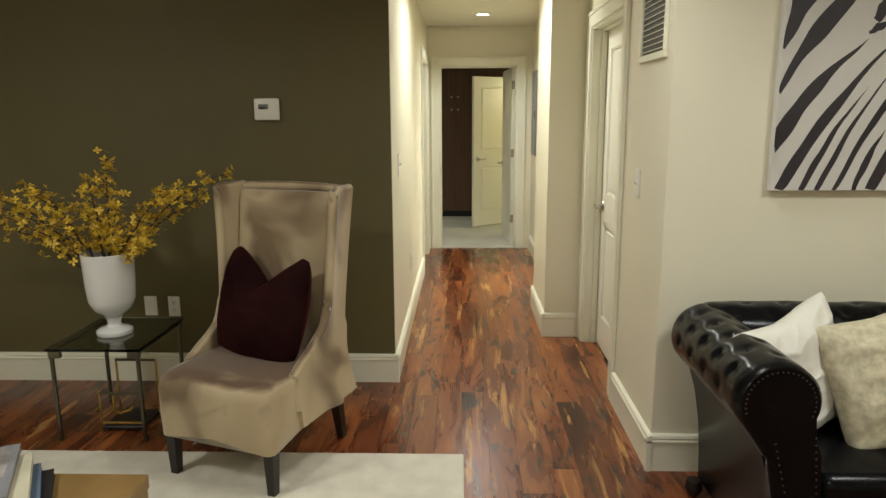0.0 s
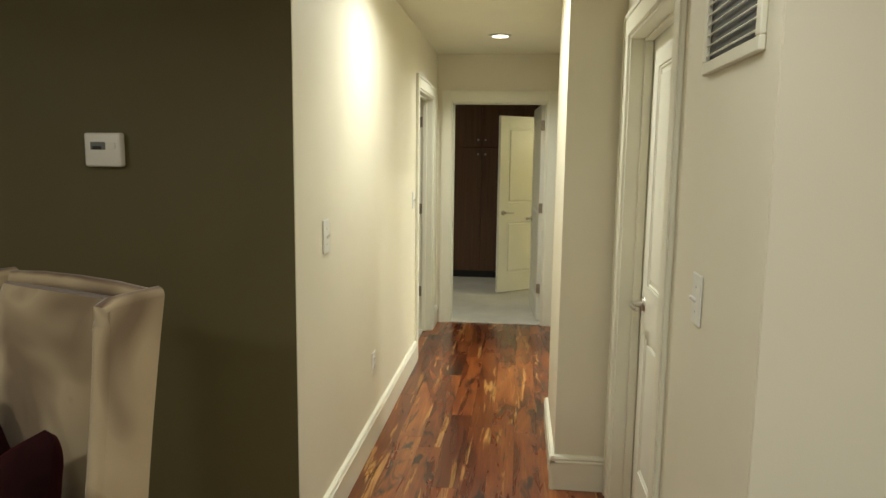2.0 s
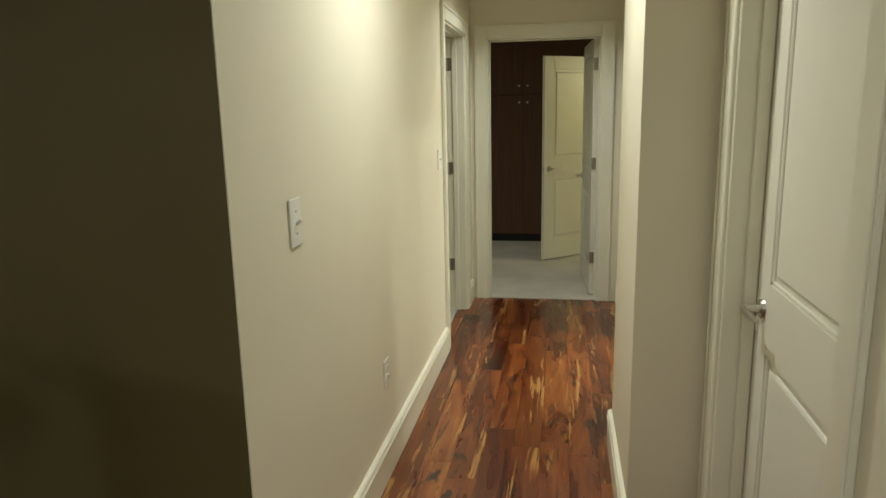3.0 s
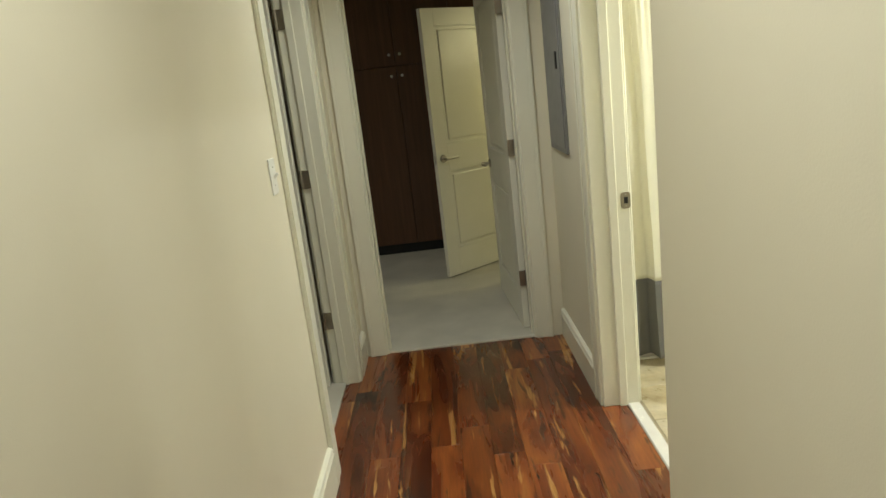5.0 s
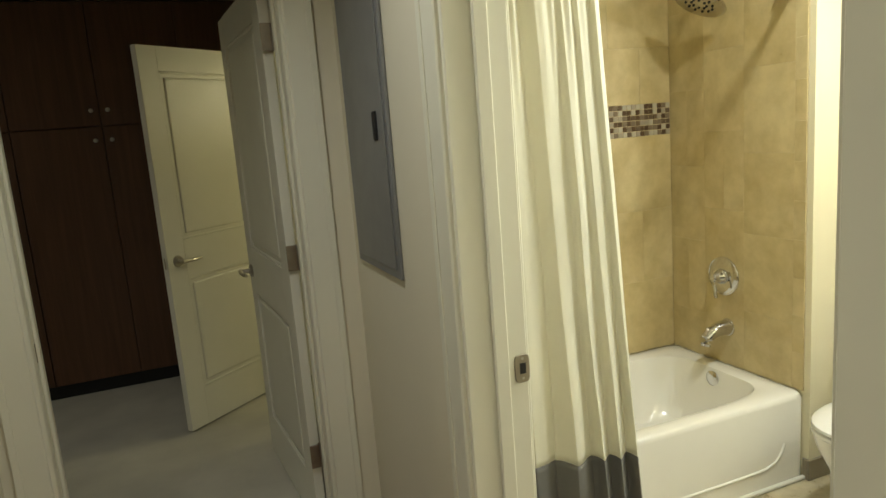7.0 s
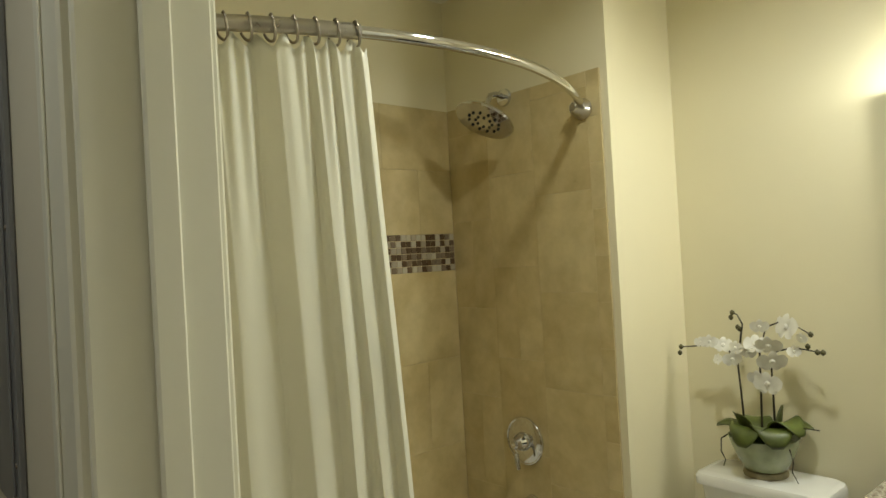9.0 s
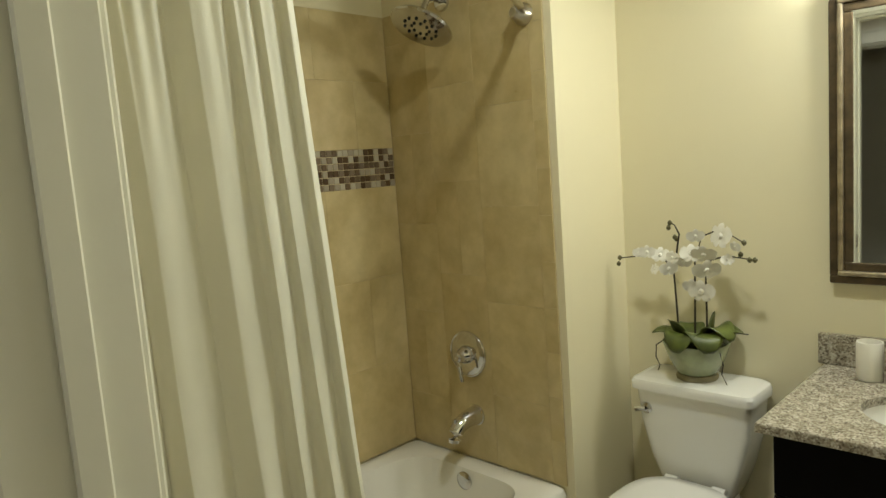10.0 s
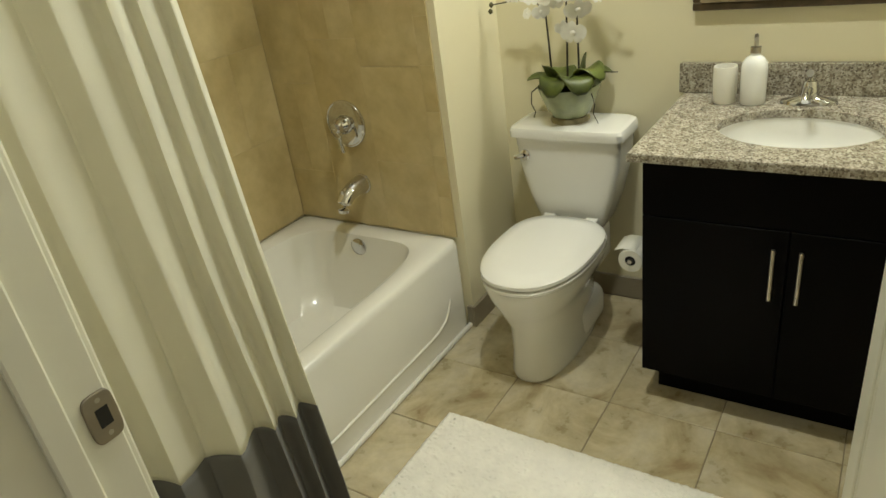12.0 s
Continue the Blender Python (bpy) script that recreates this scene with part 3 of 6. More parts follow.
# bathroom door: hinged at the near jamb, open into the bathroom
d4 = doorway("door_4", "open white door of the bathroom", 6.112, 7.010, 1.14, 1.288, "y", out=-1, face_a=1.188)
bm = leaf(0.80, 1.987)
bmesh.ops.transform(bm, matrix=pose(1.294, 6.132, 0.008, 0, 0, 4.3), verts=bm.verts)
lf = part("leaf", bm, DOORP, d4, "white moulded two-panel leaf")
m = pose(1.294, 6.132, 0, 0, 0, 4.3)
k = m @ Vector((0.74, 0.0, 0.905))
lever(lf, k.x, k.y, k.z, 0.075, -0.997, -0.997, -0.075)
hinges(d4, 1.292, 6.134, -1, 0)
bm = bmesh.new()
loft(bm, [oval(0, 0, 0, 0.0195, 0.034, 32, 4.5), oval(0, 0, 0.003, 0.0195, 0.034, 32, 4.5), oval(0, 0, 0.0038, 0.0185, 0.033, 32, 4.5)])
bmesh.ops.transform(bm, matrix=pose(1.275, 6.9918, 0.9035, 90, 0, 0), verts=bm.verts)
part("strike_plate", bm, BRONZE, d4, "dull nickel strike plate with a dark latch hole")
part("latch_hole", B(1.268, 6.9872, 0.891, 1.284, 6.990, 0.917), SLOT, d4, "dark latch hole")
part("screw", lathe(bmesh.new(), [(0.0035, 0), (0.003, 0.001)], (1.276, 6.9875, 0.880), 10, "y"), NICKEL, d4)
part("screw", lathe(bmesh.new(), [(0.0035, 0), (0.003, 0.001)], (1.276, 6.9875, 0.928), 10, "y"), NICKEL, d4)
part("threshold", B(1.238, 6.130, -0.014, 1.292, 6.991, 0.009, bevel=0.005), plain("white_marble", (0.72, 0.70, 0.64), 0.25, var=0.06, scale=9), d4, "white marble threshold")

# bedroom's inner door, half open
d5 = doorway("door_5", "half-open white door inside the bedroom", 8.98, 9.79, 1.142, 1.26, "y", out=-1)
bm = leaf(0.784, 1.957)
ang = math.degrees(math.atan2(9.273 - 9.775, 0.503 - 1.105))
bmesh.ops.transform(bm, matrix=pose(1.105, 9.775, 0.016, 0, 0, ang), verts=bm.verts)
lf = part("leaf", bm, DOORP, d5, "white moulded two-panel leaf")
m = pose(1.105, 9.775, 0, 0, 0, ang)
k = m @ Vector((0.72, 0.036, 0.915))
nrm = m.to_3x3() @ Vector((0, 1, 0))
tng = m.to_3x3() @ Vector((-1, 0, 0))
lever(lf, k.x, k.y, k.z, nrm.x, nrm.y, tng.x, tng.y)
k = m @ Vector((0.785, 0.018, 0.915))
part("latch_plate", B(k.x - 0.003, k.y - 0.012, k.z - 0.028, k.x + 0.003, k.y + 0.012, k.z + 0.028), BRONZE, lf, "dull nickel latch plate")


# ---- lamps, some of them unseen and added as fill ----
for x, y, watts, spread in DOWNLIGHTS:
    t = thing("downlight", "small round recessed ceiling downlight with a white ring, from the seen and added ones", "ceiling light", "ceiling downlights", pose(x, y, CEIL))
    part("trim_ring", lathe(bmesh.new(), [(0.062, -0.001), (0.085, -0.001), (0.088, -0.006), (0.066, -0.009), (0.062, -0.004)], (0, 0, 0), 32), PLASTIC, t, smooth=True)
    part("lens", lathe(bmesh.new(), [(0.061, -0.001), (0.061, -0.004), (0.03, -0.006)], (0, 0, 0), 24), GLOW, t, "glowing round lens", smooth=True)
    lamp("downlight_lamp", x, y, CEIL - 0.012, watts, 0.5 if y < 3 else 0.12, BATH if x > 1.3 and 5.4 < y < 8 else WARM, spread)

vl = thing("vanity_light", "wall light above the mirror with three opal shades", "wall light", m=pose(3.12, 6.37, 2.0))
part("back_plate", B(-0.022, -0.30, -0.05, -0.001, 0.30, 0.05, bevel=0.006, seg=2), NICKEL, vl)
for dy in (-0.21, 0.0, 0.21):
    part("arm", tube(bmesh.new(), [(-0.02, dy, 0), (-0.08, dy, 0.0), (-0.1, dy, -0.015)], 0.008), NICKEL, vl, smooth=True)
    part("shade", lathe(bmesh.new(), [(0.02, -0.01), (0.04, -0.02), (0.055, -0.07), (0.06, -0.12), (0.056, -0.121), (0.03, -0.03)], (-0.1, dy, 0), 24), OPAL, vl, "glowing opal glass shade", smooth=True)
    pd = bpy.data.lights.new("vanity_lamp", "POINT")
    pd.energy, pd.color, pd.shadow_soft_size = 17, BATH, 0.05
    new("vanity_lamp", pd).location = (3.02, 6.37 + dy, 1.845)


# unseen lamp, added so that the bedroom's inner door is evenly lit
en = thing("added_wall_lamp", "unseen opal wall lamp added in the far room to light the inner door", "wall light", m=pose(2.9, 9.3, 1.85))
part("back_plate", lathe(bmesh.new(), [(0.05, 0), (0.05, -0.012), (0.02, -0.02)], seg=24, axis="x"), NICKEL, en, smooth=True)
part("shade", lathe(bmesh.new(), [(0.03, -0.1), (0.06, -0.06), (0.065, 0.05), (0.05, 0.09), (0.02, 0.1)], (-0.1, 0, 0), 24), OPAL, en, "glowing opal glass shade", smooth=True)
part("arm", tube(bmesh.new(), [(-0.01, 0, -0.03), (-0.06, 0, -0.05)], 0.008), NICKEL, en)
pd = bpy.data.lights.new("far_fill", "POINT")
pd.energy, pd.color, pd.shadow_soft_size = 15, (0.96, 0.92, 0.56), 0.1
new("far_fill", pd).location = (2.68, 9.3, 1.85)

# ---- wall fittings ----
def switch_plate(name, label, x, y, z, nx, ny, kind, w=0.072, h=0.118):
    """A plate with a toggle, a duplex outlet or nothing on it; (nx, ny) points out of the wall."""
    t = thing(name, label, "switch" if kind == "toggle" else "outlet", m=pose(x, y, z, 0, 0, math.degrees(math.atan2(nx, -ny))))
    part("plate", B(-w / 2, -0.006, -h / 2, w / 2, -0.0005, h / 2, bevel=0.0035, seg=2), PLASTIC, t)
    if kind == "toggle":
        part("toggle", tube(bmesh.new(), [(0, -0.004, -0.004), (0, -0.012, 0.001), (0, -0.02, 0.008)], 0.0055, 8, 0.8), PLASTIC, t)
        for s in (-0.03, 0.03):
            part("screw", lathe(bmesh.new(), [(0.003, -0.006), (0.0025, -0.0075)], (0, 0, s), 8, "y"), NICKEL, t)
    elif kind == "duplex":
        for s in (-0.02, 0.02):
            part("socket", lathe(bmesh.new(), [(0.0165, -0.005), (0.016, -0.0085)], (0, 0, s), 20, "y"), PLASTIC, t, smooth=True)
            for dx in (-0.006, 0.006):
                part("slot", B(dx - 0.0012, -0.0092, s - 0.001, dx + 0.0012, -0.0084, s + 0.008), SLOT, t)
            part("slot", lathe(bmesh.new(), [(0.0024, -0.0084), (0.0022, -0.0092)], (0, 0, s - 0.007), 8, "y"), SLOT, t)
    return t


switch_plate("light_switch", "white toggle switch plate on the cream corridor wall", 0, 4.323, 1.205, 1, 0, "toggle", 0.078, 0.131)
switch_plate("wall_outlet", "white outlet plate low on the corridor wall", 0, 5.178, 0.437, 1, 0, "duplex", 0.074, 0.118)
switch_plate("light_switch", "white toggle switch plate beside the side doorway", 0, 6.49, 1.215, 1, 0, "toggle", 0.074, 0.118)
switch_plate("light_switch", "white toggle switch plate under the air vent", 1.178, 3.43, 1.185, -1, 0, "toggle", 0.078, 0.124)
switch_plate("wall_outlet", "blank white cover plate on the olive wall", -1.38, 3.968, 0.444, 0, -1, "blank", 0.072, 0.112)
switch_plate("wall_outlet", "ivory duplex outlet on the olive wall", -1.247, 3.968, 0.441, 0, -1, "duplex", 0.066, 0.116)

th = thing("thermostat", "white plastic thermostat on the olive wall", "thermostat", m=pose(-0.656, 3.968, 1.527))
part("body", B(-0.066, -0.030, -0.057, 0.066, -0.0005, 0.057, bevel=0.008, seg=3), PLASTIC, th, smooth=True)
part("screen", B(-0.042, -0.0315, 0.0, 0.012, -0.0295, 0.026, bevel=0.001), INK, th, "grey display")
part("button", B(-0.034, -0.033, -0.0, -0.002, -0.0312, 0.012, bevel=0.001), SLOT, th)
part("button_row", B(0.02, -0.032, 0.002, 0.048, -0.0298, 0.024, bevel=0.002), PLASTIC, th)

vent = thing("air_vent", "white louvred air vent high on the cream wall", "vent", m=pose(1.178, 3.28, 1.937) @ Matrix.Diagonal((1, 0.956, 0.956, 1)))
for (a, b, c, d) in ((-0.205, -0.235, 0.205, -0.205), (-0.205, 0.205, 0.205, 0.235), (-0.205, -0.205, -0.178, 0.205), (0.178, -0.205, 0.205, 0.205)):
    part("frame", B(-0.014, a, b, -0.0005, c, d, bevel=0.003), TRIM, vent)
part("backing", B(-0.003, -0.18, -0.207, -0.001, 0.18, 0.207), SLOT, vent, "dark duct")
for i in range(17):
    z = -0.192 + i * 0.024
    bm = B(-0.0115, -0.178, z - 0.0014, -0.0075, 0.178, z + 0.0014)
    part("slat", bm, TRIM, vent)

pn = thing("breaker_panel", "grey enamelled electrical panel door with a dark latch", "electrical panel", m=pose(1.14, 7.598, 1.50))
part("cover", B(-0.012, -0.209, -0.435, -0.0005, 0.209, 0.435, bevel=0.003), PANELGREY, pn)
part("door", B(-0.0165, -0.188, -0.41, -0.0115, 0.188, 0.41, bevel=0.002), PANELGREY, pn)
part("latch", B(-0.022, -0.137, -0.05, -0.0155, -0.105, 0.03, bevel=0.003), SLOT, pn, "dark recessed latch")
for yy in (-0.198, 0.198):
    for zz in (-0.36, 0.0, 0.36):
        part("screw", lathe(bmesh.new(), [(0.005, -0.0115), (0.004, -0.014)], (0, yy, zz), 10, "x"), BRONZE, pn)


# ---- living room ----
solid("area_rug", B(-2.6, 0.2, 0.0, 0.385, 3.10, 0.016, bevel=0.006, seg=2), RUG, "cream wool area rug on the wooden floor", "rug", kind="")


def cushion(bm, w, h, d, n=14, chop=0.0, pinch=0.12, crease=0.0, blunt=0.0):
    """A soft square pillow standing in x and z, thick in y; chop presses a V into its top."""
    grid = {}
    for side in (-1, 1):
        for i in range(n + 1):
            for j in range(n + 1):
                u, v = i / n * 2 - 1, j / n * 2 - 1
                if side == 1 and (abs(u) == 1 or abs(v) == 1):
                    grid[side, i, j] = grid[-1, i, j]
                    continue
                x = u * w / 2 * (1 - pinch * (1 - abs(v)) * 0 - pinch * (1 - v * v) * abs(u) ** 3 * 0.6)
                z = v * h / 2 * (1 - pinch * (1 - u * u) * abs(v) ** 3 * 0.6)
                y = side * d / 2 * ((1 - abs(u) ** 2.6) * (1 - abs(v) ** 2.6)) ** 0.45
                dent = chop * max(0.0, 1 - abs(u) * 1.25) * max(0.0, (v + 0.35) / 1.35) ** 1.3
                z -= dent * h
                y *= 1 + 0.25 * dent
                y += 0.006 * noise.noise((u * 2.3 + 5, v * 2.3, side * 3.0))
                if crease:
                    q = 1 - 0.8 * max(abs(u), abs(v)) ** 6
                    ridge = 1 - abs(noise.noise((u * 1.2 + v * 0.8, v * 2.0 - u, 4.1 + side)))
                    fine = 1 - abs(noise.noise((u * 2.4 + v, v * 3.5 - u * 2, 8.1 + side)))
                    y += side * q * crease * (ridge ** 5 + 0.5 * fine ** 5 - 0.5)
                k = 1 - blunt * (abs(u) * abs(v)) ** 5
                grid[side, i, j] = bm.verts.new((x * k, y, z * k))
        for i in range(n):
            for j in range(n):
                q = [grid[side, i, j], grid[side, i + 1, j], grid[side, i + 1, j + 1], grid[side, i, j + 1]]
                bm.faces.new(q if side < 0 else q[::-1])
    return bm


# wing chair: local x to its right, y to its back
chair = thing("wing_chair", "tall taupe velvet wing chair with dark tapered legs", "chair", m=pose(-0.508, 3.095, 0.0, 0, 0, -20) @ Matrix.Diagonal((0.92, 0.94, 0.98, 1)))


def chair_seat():
    bm = bmesh.new()
    rings = []
    for z, w, f, b in ((0.19, 0.595, -0.345, 0.30), (0.20, 0.61, -0.355, 0.31), (0.30, 0.615, -0.36, 0.31), (0.425, 0.615, -0.36, 0.31), (0.455, 0.605, -0.35, 0.30), (0.475, 0.575, -0.325, 0.28), (0.485, 0.5, -0.26, 0.24)):
        ring = oval(0, (f + b) / 2, z, w / 2, (b - f) / 2, 40, 9)
        if z < 0.25:
            ring = [(x, y, zz + 0.045 * max(0, 1 - (x / 0.30) ** 2) * (1 if abs(y - f) < 0.06 else 0) + 0.05 * max(0, 1 - ((y + 0.02) / 0.28) ** 2) * (1 if abs(abs(x) - w / 2) < 0.03 else 0)) for x, y, zz in ring]
        rings.append(ring)
    return loft(bm, rings)


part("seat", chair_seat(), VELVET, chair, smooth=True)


def chair_back():
    bm = bmesh.new()
    rings = []
    for t in range(15):
        s = t / 14
        z = 0.40 + s * 0.785
        w = 0.50 + 0.08 * s
        y0 = 0.17 + 0.13 * s
        th_ = 0.11 - 0.045 * s
        if t == 14:
            th_ *= 0.5
        rings.append(oval(0, y0 + 0.03, z + (0.012 if t < 14 else 0.0), w / 2, th_ / 2 + 0.02, 28, 5))
    return loft(bm, rings)


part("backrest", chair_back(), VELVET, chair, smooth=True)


def wing(side):
    """A wing that sweeps from the high back down to the seat's front as a low arm."""
    bm = bmesh.new()
    n, k = 26, 10
    outer = []
    for i in range(n + 1):
        s = i / n
        z = 0.25 + s * 0.945
        flare = 0.297 + 0.034 * max(0, (z - 0.5) / 0.7) ** 1.4 + 0.022 * max(0, (0.5 - z) / 0.25) ** 1.6
        back = 0.29 + 0.07 * max(0, (z - 0.5) / 0.7) ** 1.3 + 0.05 * max(0, (0.5 - z) / 0.25) ** 1.6
        if z < 0.49:
            fr = -0.135
        elif z < 0.60:
            q = (z - 0.49) / 0.11
            fr = -0.135 + 0.235 * q ** 0.6
        elif z < 0.72:
            fr = 0.10 + 0.05 * (z - 0.60) / 0.12
        else:
            q = (z - 0.72) / 0.5
            fr = 0.15 + 0.035 * math.sin(q * 1.6)
        row = []
        for j in range(k + 1):
            f = j / k
            y = fr + (back - fr) * f
            x = flare + (0.02 * (1 - f) ** 2 if z > 0.6 else 0.012)
            row.append((x * side, y, z))
        outer.append(row)
    th_ = 0.045
    a = [[bm.verts.new(p) for p in row] for row in outer]
    b = [[bm.verts.new((p[0] - side * th_, p[1], p[2])) for p in row] for row in outer]
    for i in range(n):
        for j in range(k):
            bm.faces.new((a[i][j], a[i][j + 1], a[i + 1][j + 1], a[i + 1][j]))
            bm.faces.new((b[i][j], b[i + 1][j], b[i + 1][j + 1], b[i][j + 1]))
        for j in (0, k):
            bm.faces.new((a[i][j], a[i + 1][j], b[i + 1][j], b[i][j]))
    for i in (0, n):
        for j in range(k):
            bm.faces.new((a[i][j], b[i][j], b[i][j + 1], a[i][j + 1]))
    bmesh.ops.recalc_face_normals(bm, faces=bm.faces[:])
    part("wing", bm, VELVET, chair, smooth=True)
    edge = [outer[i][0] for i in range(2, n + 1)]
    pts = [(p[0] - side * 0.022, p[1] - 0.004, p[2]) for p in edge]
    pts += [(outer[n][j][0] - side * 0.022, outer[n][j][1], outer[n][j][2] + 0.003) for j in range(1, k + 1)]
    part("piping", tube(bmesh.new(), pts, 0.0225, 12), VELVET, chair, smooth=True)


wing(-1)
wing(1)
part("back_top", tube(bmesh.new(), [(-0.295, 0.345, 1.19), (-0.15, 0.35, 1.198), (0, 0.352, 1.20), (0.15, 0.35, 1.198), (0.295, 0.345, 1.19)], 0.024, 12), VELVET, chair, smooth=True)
for x, y in ((-0.265, -0.29), (0.265, -0.29), (-0.25, 0.26), (0.25, 0.26)):
    bm = B(-0.026, -0.026, 0.0, 0.026, 0.026, 0.235)
    for v in bm.verts:
        if v.co.z < 0.1:
            v.co.x *= 0.68
            v.co.y *= 0.68
        v.co.x += x
        v.co.y += y + (0.05 if y > 0 and v.co.z < 0.1 else 0)
        if v.co.z < 0.1:
            v.co.z = 0.0165 if y < 0 else 0.001
    part("leg", bm, DARKLEG, chair, "dark tapered wooden leg")
pl = tagged(mesh_ob("throw_pillow", cushion(bmesh.new(), 0.43, 0.46, 0.19, 28, 0.36, -0.13, 0.004, 0.04), PLUM, True), "plum velvet throw pillow with a chopped top on the wing chair", "pillow")
pl.matrix_world = pose(-0.51, 3.10, 0.0, 0, 0, -20) @ pose(0.0, 0.055, 0.685, -14, 4, -6)

# side table with a glass top
TX0, TX1, TY0, TY1, TZ = -1.525, -1.085, 3.20, 3.70, 0.445
tb = thing("side_table", "square glass-topped side table with thin metal legs", "table")
part("glass_top", B(TX0, TY0, TZ, TX1, TY1, TZ + 0.012, bevel=0.003), SMOKED, tb, "smoked glass top")
for x in (TX0 + 0.02, TX1 - 0.02):
    for y in (TY0 + 0.02, TY1 - 0.02):
        part("leg", tube(bmesh.new(), [(x, y, 0.001), (x, y, TZ - 0.002)], 0.010, 12), STEELT, tb, smooth=True)
        part("corner_bracket", B(x - 0.012 if x < -1.3 else x - 0.045, y - 0.012, TZ - 0.035, x + 0.045 if x < -1.3 else x + 0.012, y + 0.012, TZ - 0.001, bevel=0.003), STEELT, tb)
for x in (TX0 + 0.02, TX1 - 0.02):
    part("rail", tube(bmesh.new(), [(x, TY0 + 0.02, TZ - 0.018), (x, TY1 - 0.02, TZ - 0.018)], 0.006, 8), STEELT, tb)
rk = thing("magazine_rack", "small brass magazine rack under the side table", "rack", m=pose(-1.255, 3.41, 0))
part("base", B(-0.10, -0.10, 0.012, 0.10, 0.10, 0.03, bevel=0.003), DARKLEG, rk)
for zz, c in ((0.05, BRASS), (0.20, STEELT), (0.30, STEELT)):
    yy = -0.10 if zz < 0.25 else 0.08
    part("bar", tube(bmesh.new(), [(-0.10, yy, zz), (0.10, yy, zz)], 0.007, 8), c, rk, smooth=True)
for xx in (-0.10, 0.10):
    for yy, h in ((-0.10, 0.21), (0.08, 0.305)):
        part("post", tube(bmesh.new(), [(xx, yy, 0.001), (xx, yy, h)], 0.006, 8), BRASS, rk, smooth=True)
part("ornament", tube(bmesh.new(), [(-0.03, -0.105, 0.19), (-0.03, -0.108, 0.12), (0.0, -0.11, 0.105), (0.05, -0.108, 0.12), (0.06, -0.105, 0.135)], 0.007, 8), BRASS, rk, "bright brass ornament", smooth=True)

VX, VY, VZ = -1.315, 3.44, TZ + 0.013
vs = thing("footed_vase", "white opal glass footed vase on the glass table", "vase", m=pose(VX, VY, VZ))
part("bowl", lathe(bmesh.new(), [(0.028, 0.075), (0.045, 0.095), (0.085, 0.125), (0.106, 0.17), (0.112, 0.24), (0.118, 0.40), (0.113, 0.402), (0.106, 0.24), (0.08, 0.14), (0.02, 0.11)], seg=48), VASE, vs, smooth=True)
part("foot", lathe(bmesh.new(), [(0.080, 0.0), (0.084, 0.008), (0.082, 0.02), (0.062, 0.032), (0.038, 0.038), (0.030, 0.05), (0.034, 0.075), (0.042, 0.085)], seg=48), VASE, vs, smooth=True)


def blossom(bm, p, r, rng):
    """Four or five small petals round a point."""
    q = Matrix.Rotation(rng.uniform(0, 6.28), 3, "Z") @ Matrix.Rotation(rng.uniform(-1.4, 1.4), 3, "X")
    n = 4
    for i in range(n):
        a = 2 * math.pi * i / n + rng.uniform(-0.2, 0.2)
        d, s = Vector((math.cos(a), math.sin(a), rng.uniform(-0.1, 0.5))), Vector((-math.sin(a), math.cos(a), 0))
        pts = [Vector((0, 0, 0)), d * r * 0.6 + s * r * 0.36, d * r * 1.05, d * r * 0.6 - s * r * 0.36]
        bm.faces.new([bm.verts.new(p + q @ c) for c in pts])


rng = random.Random(4)
fl = thing("forsythia_branches", "yellow forsythia branches in the white vase", "flowers", m=pose(VX, VY, VZ))
SPRAYS = [(0.02, 0.04, 0.86, 0.0), (-0.05, -0.02, 0.76, 0.1), (0.60, 0.02, 0.77, 0.12), (0.42, -0.08, 0.72, 0.1), (0.30, 0.10, 0.68, 0.15), (-0.42, 0.05, 0.72, 0.12),
          (-0.60, -0.03, 0.70, 0.14), (-0.72, 0.06, 0.66, 0.12), (-0.28, -0.10, 0.70, 0.1), (0.24, -0.08, 0.47, 0.08), (-0.2, 0.12, 0.62, 0.1), (-0.5, -0.1, 0.60, 0.12), (0.12, -0.05, 0.66, 0.05), (-0.75, -0.06, 0.60, 0.12), (0.5, 0.04, 0.66, 0.1)]
for tx, ty, tz, lift in SPRAYS:
    p0, p3 = Vector((tx * 0.08, ty * 0.2, 0.20)), Vector((tx, ty, tz))
    p1, p2 = Vector((tx * 0.12, ty * 0.4, 0.42)), Vector((tx * 0.55, ty * 0.7, tz * 0.85 + lift * 0.4))
    pts = []
    for i in range(13):
        t = i / 12
        p = p0 * (1 - t) ** 3 + p1 * 3 * t * (1 - t) ** 2 + p2 * 3 * t * t * (1 - t) + p3 * t ** 3
        pts.append(p + Vector((rng.uniform(-1, 1), rng.uniform(-1, 1), rng.uniform(-1, 1))) * 0.008)
    part("branch", tube(bmesh.new(), pts, 0.0055, 6, 0.35), TWIG, fl, smooth=True)
    bm = bmesh.new()
    for i in range(5, 13):
        for _ in range(9):
            p = pts[i].lerp(pts[max(0, i - 1)], rng.random()) + Vector((rng.gauss(0, 0.022), rng.gauss(0, 0.022), rng.gauss(0, 0.022)))
            blossom(bm, p, rng.uniform(0.014, 0.024), rng)
    part("blossoms", bm, YELLOW, fl, "clustered small yellow blossoms")

# coffee table and its books
ct = thing("coffee_table", "low tan wooden coffee table on the cream rug", "table")
part("tabletop", B(-1.70, 1.49, 0.315, -0.632, 2.295, 0.364, bevel=0.004), TANWOOD, ct)
for x in (-1.66, -0.672):
    for y in (1.53, 2.255):
        part("leg", B(x - 0.035, y - 0.035, 0.016, x + 0.035, y + 0.035, 0.316, bevel=0.003), TANWOOD, ct)
